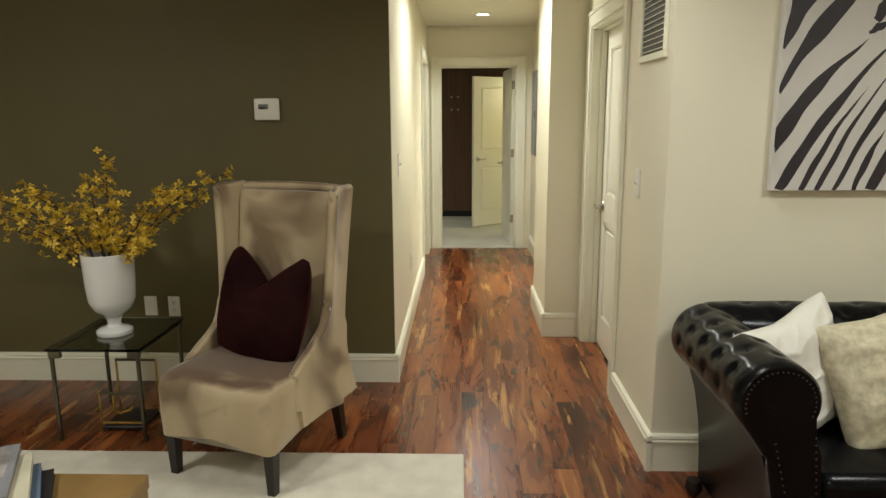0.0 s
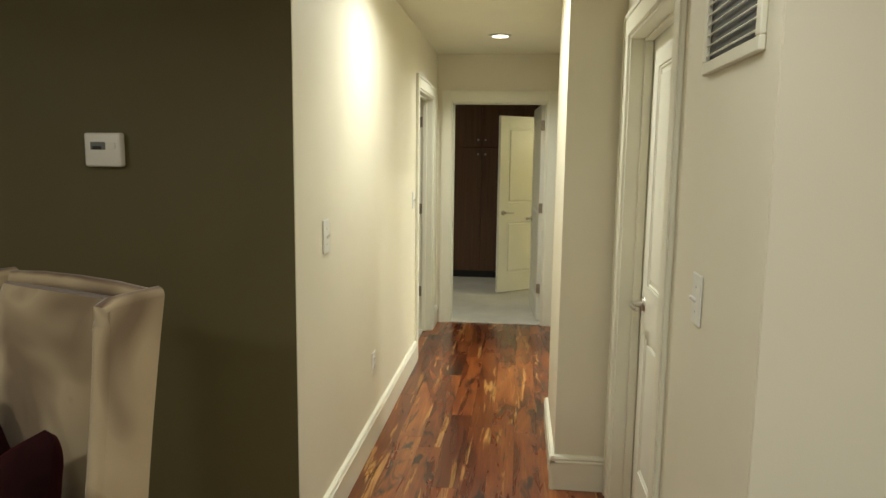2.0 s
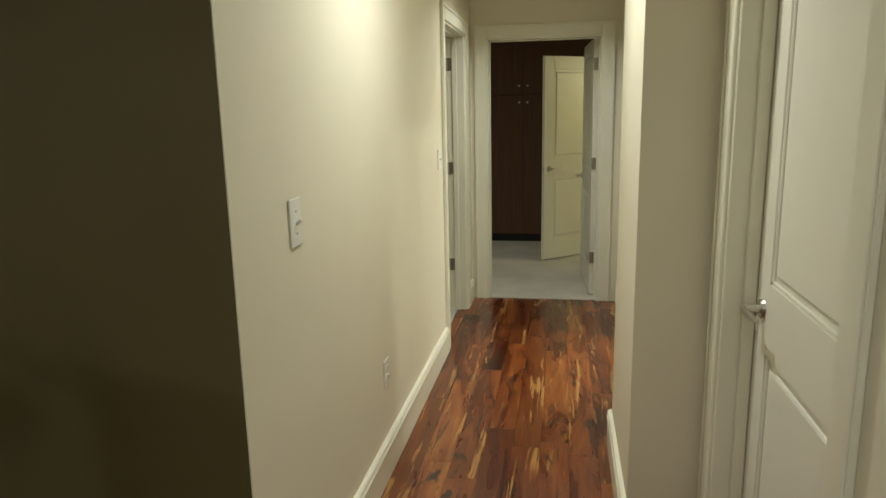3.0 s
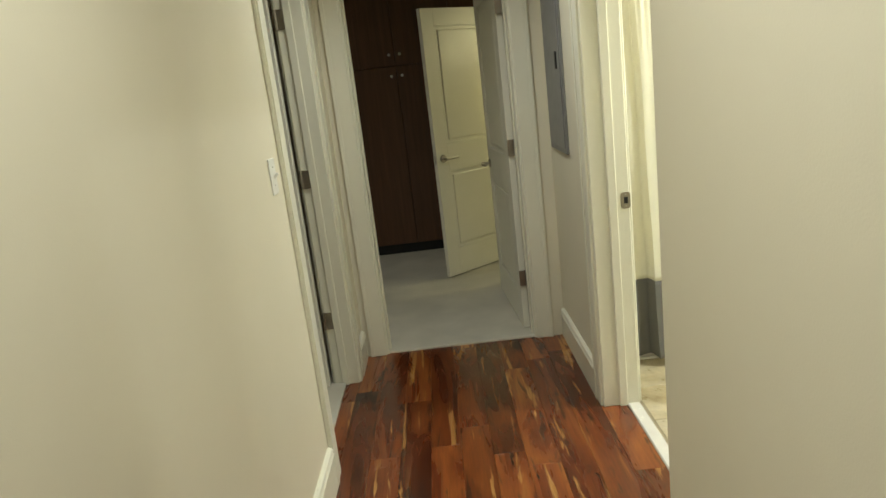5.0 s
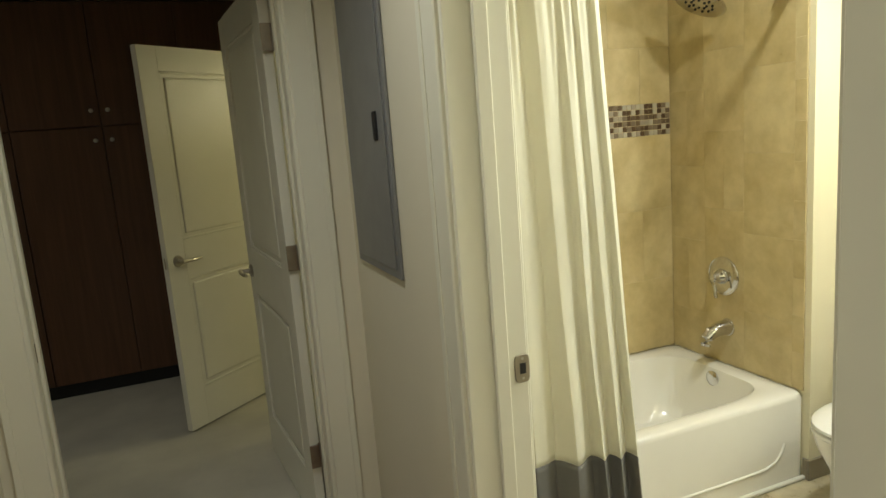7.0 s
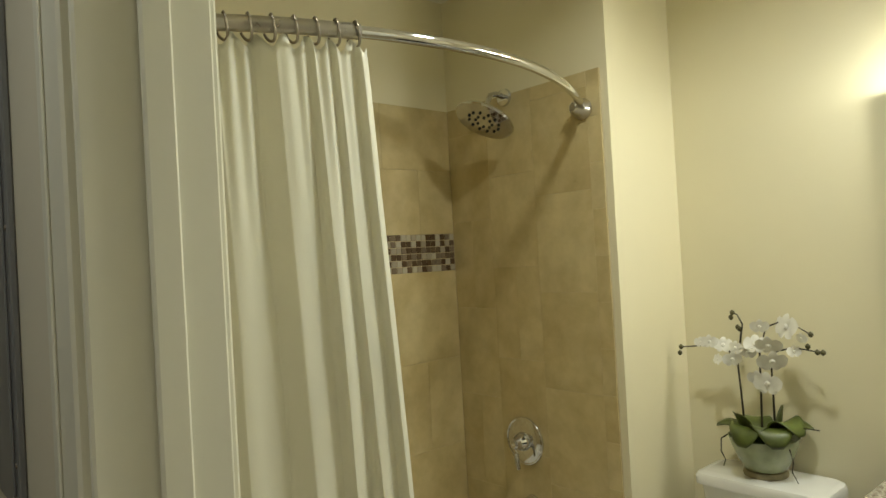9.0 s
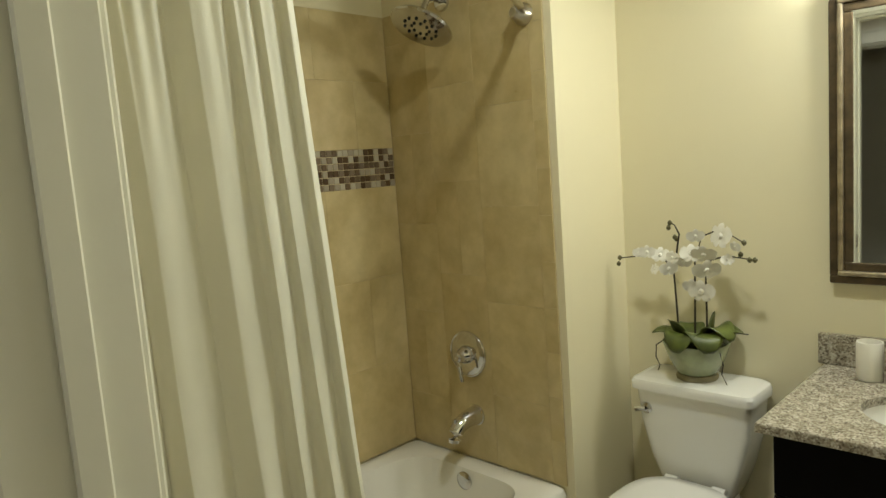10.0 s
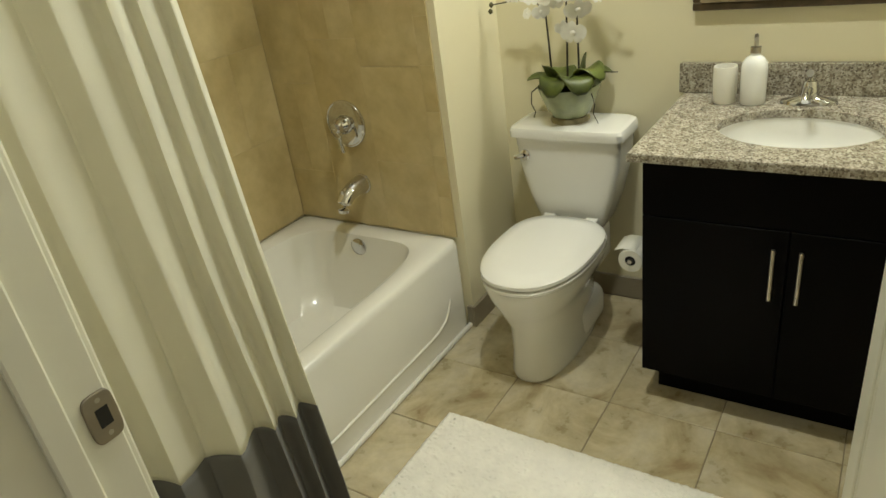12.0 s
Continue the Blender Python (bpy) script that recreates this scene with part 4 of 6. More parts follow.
part("apron", B(-1.65, 2.25, 0.24, -0.68, 2.275, 0.316), TANWOOD, ct)


def book(x, y, z, w, d, h, rz, cover, label):
    t = thing("book", label, "book", "books on the coffee table", pose(x, y, z, 0, 0, rz))
    part("cover", B(-w / 2, -d / 2, 0, w / 2, d / 2, 0.003), cover, t)
    part("cover", B(-w / 2, -d / 2, h - 0.003, w / 2, d / 2, h), cover, t)
    part("pages", B(-w / 2 + 0.004, -d / 2 + 0.004, 0.003, w / 2 - 0.004, d / 2 - 0.004, h - 0.003), PAPER, t, "cream page edges")
    return t


book(-0.975, 2.075, 0.3645, 0.27, 0.33, 0.022, 28, BOOKS[3], "black hardback at the bottom of the stack")
book(-1.005, 2.075, 0.3870, 0.27, 0.33, 0.018, 31, BOOKS[2], "dark blue hardback in the stack of books")
book(-1.045, 2.085, 0.4055, 0.28, 0.33, 0.026, 30, BOOKS[1], "thick cream hardback in the stack of books")
bk = book(-1.105, 2.105, 0.4320, 0.28, 0.35, 0.02, 27, BOOKS[0], "large grey illustrated book on top of the stack")
part("cover_picture", B(-0.12, -0.05, 0.0202, 0.12, 0.16, 0.0206), plain("cover_print", (0.30, 0.27, 0.26), 0.3, var=0.6, scale=14, relief=0), bk, "muted mauve and tan picture")

# black leather sofa
sf = thing("leather_sofa", "black button-tufted leather sofa with rolled arms", "sofa", m=pose(0.025, -0.04, 0) @ Matrix.Diagonal((0.975, 0.985, 0.975, 1)))


def roll(bm, path, r, dents, seg=28):
    """A padded roll with rows of buttoned dents along its front."""
    pts = [Vector(p) for p in path]
    total = sum((b - a).length for a, b in zip(pts, pts[1:]))
    n = int(total / 0.012)
    rings, side = [], None
    d = (pts[-1] - pts[0]).normalized()
    u = d.cross(Vector((0, 0, 1))).normalized()
    for i in range(n + 1):
        p = pts[0].lerp(pts[-1], i / n)
        e = min(i, n - i) * total / n
        cap = min(1, (max(e, 0.001) / 0.03)) ** 0.5 if e < 0.03 else 1
        ring = []
        for k in range(seg * 2):
            a = 2 * math.pi * k / (seg * 2)
            dip = 0
            for (s, ang) in dents:
                ds = (i / n * total - s) / 0.020
                da = ((a - ang + math.pi) % (2 * math.pi) - math.pi) * r / 0.020
                dip += math.exp(-(ds * ds + da * da))
            rr = r * (0.90 + 0.10 * cap) - 0.014 * min(1, dip) + 0.004 * noise.noise((p.x * 9, p.y * 9, a * 2))
            ring.append(p + (u * math.cos(a) + Vector((0, 0, 1)) * math.sin(a)) * rr)
        rings.append(ring)
    return loft(bm, rings)


AX, AZ, AR = 1.305, 0.685, 0.125
arm_dents = [(0.09 + 0.13 * i + (0.065 if j % 2 else 0), math.radians(75 + 35 * j)) for i in range(5) for j in range(4)]
bm = roll(bmesh.new(), [(AX, 2.27, AZ), (AX, 2.93, AZ)], AR, arm_dents)
arm = part("arm_roll", bm, LEATHER, sf, "tufted rolled arm", smooth=True)
for along, ang in arm_dents:
    if along < 0.64:
        bt = part("button", lathe(bmesh.new(), [(0.0085, -0.004), (0.0085, 0.0), (0.006, 0.003), (0.002, 0.004)], seg=12), LEATHER, arm, smooth=True)
        bt.matrix_local = Matrix.Translation((AX + (AR - 0.013) * math.cos(ang), 2.27 + along, AZ + (AR - 0.013) * math.sin(ang))) @ Matrix.Rotation(math.pi / 2 - ang, 4, "Y")
side = [(1.335, 0.06), (1.33, 0.18), (1.318, 0.32), (1.295, 0.45), (1.262, 0.56), (1.235, 0.66), (1.43, 0.66), (1.455, 0.4), (1.455, 0.06)]
part("arm_side", loft(bmesh.new(), [[(x, y, z) for x, z in side] for y in (2.285, 2.5, 2.72, 2.93)]), LEATHER, sf, smooth=True)
bm = bmesh.new()
ring0 = []
for yy, s in ((2.30, 1.0), (2.262, 1.0), (2.25, 0.93)):
    ring = []
    for i in range(40):
        a = math.radians(-35 + 250 * i / 39)
        ring.append((AX + AR * s * math.cos(a), yy, AZ + AR * s * math.sin(a)))
    ring += [(1.285 + 0.01 * (1 - s) * 10, yy, 0.50), (1.325, yy, 0.25), (1.335, yy, 0.06), (1.46, yy, 0.06), (1.457, yy, 0.30), (1.44, yy, 0.52)]
    ring0.append(ring)
part("arm_front", loft(bm, ring0), LEATHER, sf, "scrolled arm front with nailheads", smooth=True)
nail = lathe(bmesh.new(), [(0.0036, 0), (0.0026, -0.002)], (0, 0, 0), 8, "y")
me_nail = bpy.data.meshes.new("nailhead")
nail.to_mesh(me_nail)
nail.free()
me_nail.materials.append(NAIL)
spots = [(AX + 0.103 * math.cos(radians(-20 + 215 * i / 25)), AZ + 0.103 * math.sin(radians(-20 + 215 * i / 25))) for i in range(26)]
spots += [(xx + k * min(1.0, i / 9), zz - i * 0.0225) for i in range(22) for xx, zz, k in ((1.30, 0.56, 0.052), (1.418, 0.58, 0.02))]
for xx, zz in spots:
    ob = new("nailhead", me_nail)
    ob.parent, ob.location = sf, (xx, 2.2505, zz)
back_dents = [(0.1 + 0.14 * i + (0.07 if j % 2 else 0), math.radians(10 + 38 * j)) for i in range(12) for j in range(4)]
part("back_roll", roll(bmesh.new(), [(3.1, 2.90, AZ + 0.015), (AX, 2.90, AZ + 0.015)], AR * 0.93, back_dents), LEATHER, sf, "tufted rolled back", smooth=True)
part("back_panel", B(1.45, 2.78, 0.06, 3.1, 2.985, 0.66, bevel=0.03, seg=3), LEATHER, sf, smooth=True)
part("seat_base", B(1.456, 2.30, 0.06, 3.1, 2.80, 0.29, bevel=0.02, seg=3), LEATHER, sf, smooth=True)
for i in range(2):
    part("seat_cushion", B(1.458 + i * 0.80, 2.27, 0.285, 2.25 + i * 0.80, 2.80, 0.44, bevel=0.045, seg=5), LEATHER, sf, smooth=True)
for x in (1.31, 3.0):
    for y in (2.33, 2.9):
        part("foot", lathe(bmesh.new(), [(0.02, 0.001), (0.035, 0.03), (0.03, 0.065)], (x, y, 0), 16), DARKLEG, sf, smooth=True)
p1 = tagged(mesh_ob("throw_pillow", cushion(bmesh.new(), 0.45, 0.45, 0.16, 60, 0.05, 0.15, 0.010, 0.03), SATIN, True), "white satin throw pillow leaning in the sofa's corner", "pillow")
p1.matrix_world = pose(1.51, 2.535, 0.625, -12, -13, 28)
p2 = tagged(mesh_ob("throw_pillow", cushion(bmesh.new(), 0.46, 0.46, 0.15, 44, 0.02, 0.16, 0.010, 0.06), BEIGEP, True), "beige speckled fabric throw pillow on the sofa", "pillow")
p2.matrix_world = pose(1.805, 2.49, 0.635, -20, -13, 8)

pa = thing("zebra_canvas", "black and white zebra stripe canvas above the sofa", "painting", m=pose(1.567, 3.01, 1.198))
part("canvas", B(0, -0.04, 0, 1.05, -0.001, 0.92, bevel=0.003), CANVAS, pa)


def zebra_stripe(x0, z0, x1, z1, bow, wide, peak, thin=0.25):
    """A printed stripe that swells along its bowed line: widest at peak, pointed at its far end."""
    bm = bmesh.new()
    a, b = Vector((x0, 0, z0)), Vector((x1, 0, z1))
    d = (b - a).normalized()
    side = Vector((-d.z, 0, d.x))
    n, rows = 22, []
    for i in range(n + 1):
        t = i / n
        p = a.lerp(b, t) + side * bow * math.sin(math.pi * t) + side * 0.006 * noise.noise((t * 4 + x0 * 9, z0 * 7, 2.0))
        w = wide / 2 * (thin + (1 - thin) * (t / peak)) if t < peak else wide / 2 * max(0.02, 1 - ((t - peak) / (1 - peak)) ** 1.4)
        w *= 1 + 0.22 * noise.noise((t * 5 + z0 * 11, x0 * 13, 6.0))
        rows.append([bm.verts.new((min(1.048, max(0.001, q.x)), -0.0404, min(0.918, max(0.002, q.z)))) for q in (p - side * w, p + side * w)])
    for p, q in zip(rows, rows[1:]):
        bm.faces.new((p[0], p[1], q[1], q[0]))
    thicken(part("printed_stripe", bm, INKBLACK, pa), 0.0004)


STRIPES = [(0.005, 0.53, 0.17, 0.90, 0.020, 0.10, 0.55, 0.1), (0.0, 0.37, 0.30, 0.78, 0.030, 0.075, 0.66, 0.2), (-0.01, 0.16, 0.31, 0.565, 0.028, 0.062, 0.25, 0.8),
         (0.03, 0.0, 0.43, 0.58, 0.030, 0.050, 0.12, 0.9), (0.115, 0.0, 0.33, 0.39, 0.015, 0.026, 0.2, 0.8), (0.175, 0.0, 0.43, 0.48, 0.016, 0.022, 0.15, 0.9), (0.24, 0.0, 0.53, 0.53, 0.016, 0.026, 0.6, 0.7),
         (0.315, 0.0, 0.41, 0.235, 0.006, 0.028, 0.4, 0.6), (0.38, 0.0, 0.58, 0.42, 0.012, 0.045, 0.2, 0.9), (0.33, 0.63, 0.39, 0.72, 0.0, 0.052, 0.6, 0.5), (0.31, 0.585, 0.38, 0.625, 0.0, 0.032, 0.5, 0.3),
         (0.47, 0.0, 0.66, 0.50, 0.012, 0.034, 0.3, 0.8), (0.56, 0.0, 0.72, 0.60, 0.010, 0.046, 0.3, 0.8), (0.66, 0.0, 0.78, 0.50, 0.006, 0.036, 0.3, 0.8), (0.75, 0.0, 0.84, 0.64, 0.0, 0.05, 0.3, 0.8),
         (0.86, 0.0, 0.90, 0.55, -0.01, 0.04, 0.3, 0.8), (0.97, 0.0, 0.96, 0.66, -0.01, 0.05, 0.3, 0.8)]
for stripe in STRIPES:
    zebra_stripe(*stripe)

# ---- bedroom ----
wd = thing("wardrobe", "tall red-brown wardrobe with paired doors and small knobs", "wardrobe")
part("carcass", B(-2.15, 10.235, 0.10, 1.13, 10.85, 2.36), WARDROBE, wd)
part("plinth", B(-2.15, 10.26, 0.012, 1.13, 10.85, 0.10), SLOT, wd, "black recessed plinth")
for i, x in enumerate([0.27 + 0.48 * k for k in range(-5, 2)]):
    x1 = min(x + 0.48, 1.125)
    for z0, z1 in ((0.105, 1.637), (1.645, 2.35)):
        dr = part("door", B(x + 0.0025, 10.215, z0, x1 - 0.0025, 10.234, z1, bevel=0.002), WARDROBE, wd)
        kx = x + 0.045 if (i % 2) else x1 - 0.045
        kz = 1.56 if z0 < 1 else 1.735
        part("knob", lathe(bmesh.new(), [(0.004, 0), (0.006, -0.01), (0.013, -0.016), (0.013, -0.022), (0.008, -0.026)], (kx, 10.215, kz), 14, "y"), NICKEL, dr, "small nickel knob", smooth=True)

# ---- bathroom ----
tub = thing("bathtub", "white built-in bathtub with a plain apron", "bathtub")
bm = bmesh.new()
cx, cy, hx, hy = 2.0125, 7.804, 0.728, 0.363
rings = [oval(cx, cy, 0.002, hx, hy, 112, 40), oval(cx, cy, 0.335, hx, hy, 112, 40), oval(cx, cy, 0.352, hx - 0.004, hy - 0.004, 112, 36), oval(cx, cy, 0.360, hx - 0.014, hy - 0.014, 112, 30),
         oval(cx, cy + 0.005, 0.360, hx - 0.065, hy - 0.058, 112, 7), oval(cx, cy + 0.005, 0.352, hx - 0.082, hy - 0.075, 112, 6), oval(cx, cy + 0.005, 0.30, hx - 0.10, hy - 0.09, 112, 5.5),
         oval(cx + 0.01, cy + 0.005, 0.15, hx - 0.15, hy - 0.115, 112, 5), oval(cx + 0.01, cy + 0.005, 0.085, hx - 0.19, hy - 0.15, 112, 4.5), oval(cx + 0.01, cy + 0.005, 0.065, hx - 0.26, hy - 0.21, 112, 4)]
part("basin", loft(bm, rings), ACRYLIC, tub, smooth=True)
part("apron_ridge", tube(bmesh.new(), [(1.34, 7.442, 0.085), (2.45, 7.442, 0.085), (2.54, 7.442, 0.088), (2.59, 7.442, 0.105), (2.62, 7.442, 0.135), (2.635, 7.442, 0.17)], 0.0065, 10), ACRYLIC, tub, smooth=True)
part("toe_strip", B(1.287, 7.424, 0.001, 2.741, 7.441, 0.016, bevel=0.004), ACRYLIC, tub)
part("overflow_plate", lathe(bmesh.new(), [(0.034, 0), (0.034, -0.006), (0.026, -0.012), (0.01, -0.014)], (2.645, 7.82, 0.312), 28, "x"), CHROME, tub, "round chrome overflow plate", smooth=True)

WT = 0.009
valve = thing("shower_valve", "round chrome shower valve with a lever", "tap", m=pose(2.743 - WT, 7.842, 0.752))
part("plate", lathe(bmesh.new(), [(0.084, -0.001), (0.084, -0.004), (0.078, -0.009), (0.05, -0.012), (0.04, -0.013)], seg=40, axis="x"), CHROME, valve, smooth=True)
part("rim", tube(bmesh.new(), [(-0.006, 0.080 * math.cos(2 * math.pi * i / 40), 0.080 * math.sin(2 * math.pi * i / 40)) for i in range(41)], 0.0045, 8), CHROME, valve, smooth=True)
part("hub", lathe(bmesh.new(), [(0.034, -0.01), (0.030, -0.03), (0.022, -0.042), (0.019, -0.062), (0.012, -0.068)], seg=28, axis="x"), CHROME, valve, smooth=True)
part("lever", tube(bmesh.new(), [(-0.06, 0, 0), (-0.066, -0.01, -0.03), (-0.068, -0.018, -0.06), (-0.066, -0.022, -0.082)], 0.0095, 12, 0.8), CHROME, valve, smooth=True)
for a in (40, 140, 220, 320):
    part("spoke", tube(bmesh.new(), [(-0.03, 0, 0), (-0.034, 0.03 * math.cos(radians(a)), 0.03 * math.sin(radians(a)))], 0.007, 8), CHROME, valve, smooth=True)

spout = thing("tub_spout", "curved chrome tub spout", "tap", m=pose(2.743 - WT, 7.822, 0.528))
part("body", tube(bmesh.new(), [(-0.001, 0, 0), (-0.035, 0, 0.001), (-0.07, 0, -0.003), (-0.098, 0, -0.013), (-0.116, 0, -0.03), (-0.124, 0, -0.052), (-0.126, 0, -0.062)], 0.035, 24, 0.55), CHROME, spout, smooth=True)
part("flange", lathe(bmesh.new(), [(0.038, -0.0005), (0.037, -0.006), (0.030, -0.01)], seg=24, axis="x"), CHROME, spout, smooth=True)
part("diverter", tube(bmesh.new(), [(-0.112, 0, 0.0), (-0.114, 0, 0.018)], 0.006, 10), CHROME, spout, smooth=True)

sh = thing("overhead_shower", "wide round chrome shower head on a bent arm", "shower head", m=pose(2.743 - WT, 7.85, 1.978))
part("flange", lathe(bmesh.new(), [(0.032, -0.0005), (0.03, -0.01), (0.014, -0.014)], seg=28, axis="x"), CHROME, sh, smooth=True)
part("arm", tube(bmesh.new(), [(0, 0, 0), (-0.05, -0.004, 0.006), (-0.085, -0.012, -0.005), (-0.112, -0.022, -0.035), (-0.124, -0.03, -0.07)], 0.010, 14), CHROME, sh, smooth=True)
bm = lathe(bmesh.new(), [(0.014, 0.035), (0.02, 0.02), (0.05, 0.012), (0.10, 0.004), (0.106, -0.004), (0.102, -0.010), (0.05, -0.012), (0.02, -0.0125)], seg=48)
mh = pose(-0.14, -0.034, -0.098, 4, 30, 0)
bmesh.ops.transform(bm, matrix=mh, verts=bm.verts)
hd = part("head", bm, CHROME, sh, smooth=True)
for ring_r, cnt in ((0.03, 8), (0.055, 12)):
    for i in range(cnt):
        a = 2 * math.pi * i / cnt
        bm = lathe(bmesh.new(), [(0.0055, 0), (0.0045, -0.004)], (ring_r * math.cos(a), ring_r * math.sin(a), -0.0118), 8)
        bmesh.ops.transform(bm, matrix=mh, verts=bm.verts)
        part("nozzle", bm, SLOT, hd, "dark rubber nozzle")


def rod_y(x):
    u = (x - 2.0125) / 0.73
    return 7.515 - 0.262 * (1 - u * u) ** (0.85 if u < 0 else 1.12) if abs(u) < 1 else 7.515


RODZ = 1.872
rod = thing("curtain_rod", "bowed satin metal shower curtain rod", "curtain rod")
xs = [1.283 + 1.459 * i / 60 for i in range(61)]
part("bar", tube(bmesh.new(), [(x, rod_y(x), RODZ) for x in xs if x > 1.70], 0.0125, 14), CHROME, rod, "bright narrow tube", smooth=True)
part("bar", tube(bmesh.new(), [(x, rod_y(x), RODZ) for x in xs if x < 1.74], 0.0155, 14), NICKEL, rod, "wider satin tube", smooth=True)
for x in (2.742 - WT, 1.282):
    s = -1 if x > 2 else 1
    part("mount", lathe(bmesh.new(), [(0.034, 0), (0.034, s * 0.008), (0.024, s * 0.02), (0.02, s * 0.045), (0.013, s * 0.055)], (x, 7.512, RODZ - 0.004), 24, "x"), NICKEL, rod, smooth=True)

# curtain: gathered along the rod's near half
cur = thing("shower_curtain", "white shower curtain with a wide grey bottom band", "curtain")


FOLDS = random.Random(21)
PLEATS = [0.0]
while PLEATS[-1] < 1.0:
    PLEATS.append(PLEATS[-1] + FOLDS.choice((0.07, 0.10, 0.14, 0.19)) * FOLDS.uniform(0.9, 1.15))
DEPTH = [FOLDS.uniform(0.8, 1.15) * min(1.0, 0.3 + (b - a) / 0.2) for a, b in zip(PLEATS, PLEATS[1:])]
TURN = [FOLDS.uniform(0.62, 0.80) for _ in PLEATS]
GATHER = [FOLDS.uniform(-1, 1) for _ in range(40)]


def fold(s):
    """Depth of the pleats at s: each comes forward at a crisp edge and falls back as a broad panel."""
    for i in range(len(PLEATS) - 1):
        if PLEATS[i] <= s <= PLEATS[i + 1]:
            t, k = (PLEATS[i + 1] - s) / (PLEATS[i + 1] - PLEATS[i]), TURN[i]
            if t < k:
                u = t / k
                return DEPTH[i] * (1 - 2 * (0.55 * u + 0.45 * (3 * u * u - 2 * u ** 3))), -u
            u = (t - k) / (1 - k)
            return DEPTH[i] * (2 * (3 * u * u - 2 * u ** 3) - 1), 1.2 * math.sin(u * math.pi) - 1 + u
    return DEPTH[-1], 0.0


def curtain_point(s, z):
    """s: 0 to 1 across the cloth, z: height."""
    f = (1.85 - z) / 1.81
    x = 1.315 + s * (0.418 + 0.095 * f)
    h, lap = fold(min(1.0, max(0.0, s + 0.020 * noise.noise((s * 2, z * 0.9, 7.7)) * f)))
    amp = 0.009 + 0.006 * min(1, f * 1.3) + 0.022 * max(0.0, (f - 0.45) / 0.55)
    g = s * 30
    k = int(g) % 38
    u = g - int(g)
    u = 3 * u * u - 2 * u * u * u
    fine = 0.008 * max(0.0, 1 - f * 4.2) * (GATHER[k] * (1 - u) + GATHER[k + 1] * u)
    y = rod_y(1.315 + s * 0.41) - 0.004 + amp * h + fine
    x += 0.004 * (0.5 + f) * lap * min(1.0, (1 - s) * 12)
    y -= 0.035 * f * (0.4 + 0.6 * s)
    y += 0.010 * noise.noise((s * 6, z * 1.6, 3.3)) * (0.3 + f)
    y += 0.005 * noise.noise((s * 10 + z, z * 2.2 - s * 3, 5.1))
    x += 0.008 * noise.noise((s * 5 + 9, z * 2.1, 1.3)) * (0.2 + f)
    top = 0.014 * math.sin(s * 2 * math.pi * 10) * max(0, 1 - f * 14)
    return (x, y, z + top)


def cloth_strip(z0, z1, rows, off=0.0):
    bm = bmesh.new()
    cols = 300
    vs_ = []
    for j in range(rows + 1):
        z = z0 + (z1 - z0) * j / rows
        vs_.append([bm.verts.new(curtain_point(i / cols, z)) for i in range(cols + 1)])
    for j in range(rows):
        for i in range(cols):
            bm.faces.new((vs_[j][i], vs_[j][i + 1], vs_[j + 1][i + 1], vs_[j + 1][i]))
    return bm


thicken(part("cloth", cloth_strip(0.43, 1.842, 60), CURTAIN, cur, "white woven cloth", smooth=True), 0.0012)
thicken(part("hem_band", cloth_strip(0.045, 0.4315, 18), HEMGREY, cur, "plain grey bottom band", smooth=True), 0.0016)
for i in range(11):
    x = 1.325 + i * 0.0385
    y = rod_y(x)
    bm = bmesh.new()
    pts = [(x + 0.004 * math.sin(a * 1.7), y + 0.021 * math.cos(a), RODZ - 0.006 + 0.025 * math.sin(a)) for a in [2 * math.pi * k / 20 for k in range(20)]]
    tube(bm, pts + [pts[0]], 0.0028, 8)
    part("ring", bm, BRONZE, cur, "dull nickel curtain ring", smooth=True)

# toilet: axis along x, facing -x
to = thing("toilet", "white two-piece porcelain toilet with the lid down", "toilet")
TYC = 7.105


def egg(cx_, z, front, back, half, n=44, power=2.3):
    out = []
    for i in range(n):
        a = 2 * math.pi * i / n
        c, s = math.cos(a), math.sin(a)
        L = back if c > 0 else front
        pw = power if c < 0 else 3.4
        narrow = 0.905 * (1 - (0.14 * c * c if c > 0 else 0))
        out.append((cx_ + L * math.copysign(abs(c) ** (2 / pw), c), TYC + narrow * half * math.copysign(abs(s) ** (2 / pw), s), z))
    return out


bm = bmesh.new()
loft(bm, [egg(2.74, 0.002, 0.225, 0.25, 0.105), egg(2.74, 0.02, 0.232, 0.25, 0.108), egg(2.74, 0.10, 0.222, 0.25, 0.100), egg(2.74, 0.19, 0.225, 0.25, 0.105), egg(2.73, 0.25, 0.245, 0.25, 0.128),
          egg(2.72, 0.31, 0.262, 0.25, 0.165), egg(2.72, 0.345, 0.268, 0.25, 0.178), egg(2.72, 0.358, 0.266, 0.25, 0.176), egg(2.72, 0.36, 0.22, 0.22, 0.14)])
part("bowl", bm, PORCELAIN, to, smooth=True)
bm = bmesh.new()
loft(bm, [egg(2.72, 0.359, 0.272, 0.205, 0.181), egg(2.72, 0.363, 0.276, 0.208, 0.184), egg(2.72, 0.372, 0.276, 0.208, 0.184), egg(2.72, 0.376, 0.270, 0.205, 0.180)])
part("seat", bm, PORCELAIN, to, "white seat ring", smooth=True)
bm = bmesh.new()
loft(bm, [egg(2.72, 0.379, 0.270, 0.20, 0.179), egg(2.72, 0.384, 0.276, 0.206, 0.184), egg(2.72, 0.394, 0.275, 0.206, 0.183), egg(2.72, 0.401, 0.262, 0.198, 0.172), egg(2.72, 0.405, 0.20, 0.16, 0.13)])
part("lid", bm, PORCELAIN, to, "closed white lid", smooth=True)
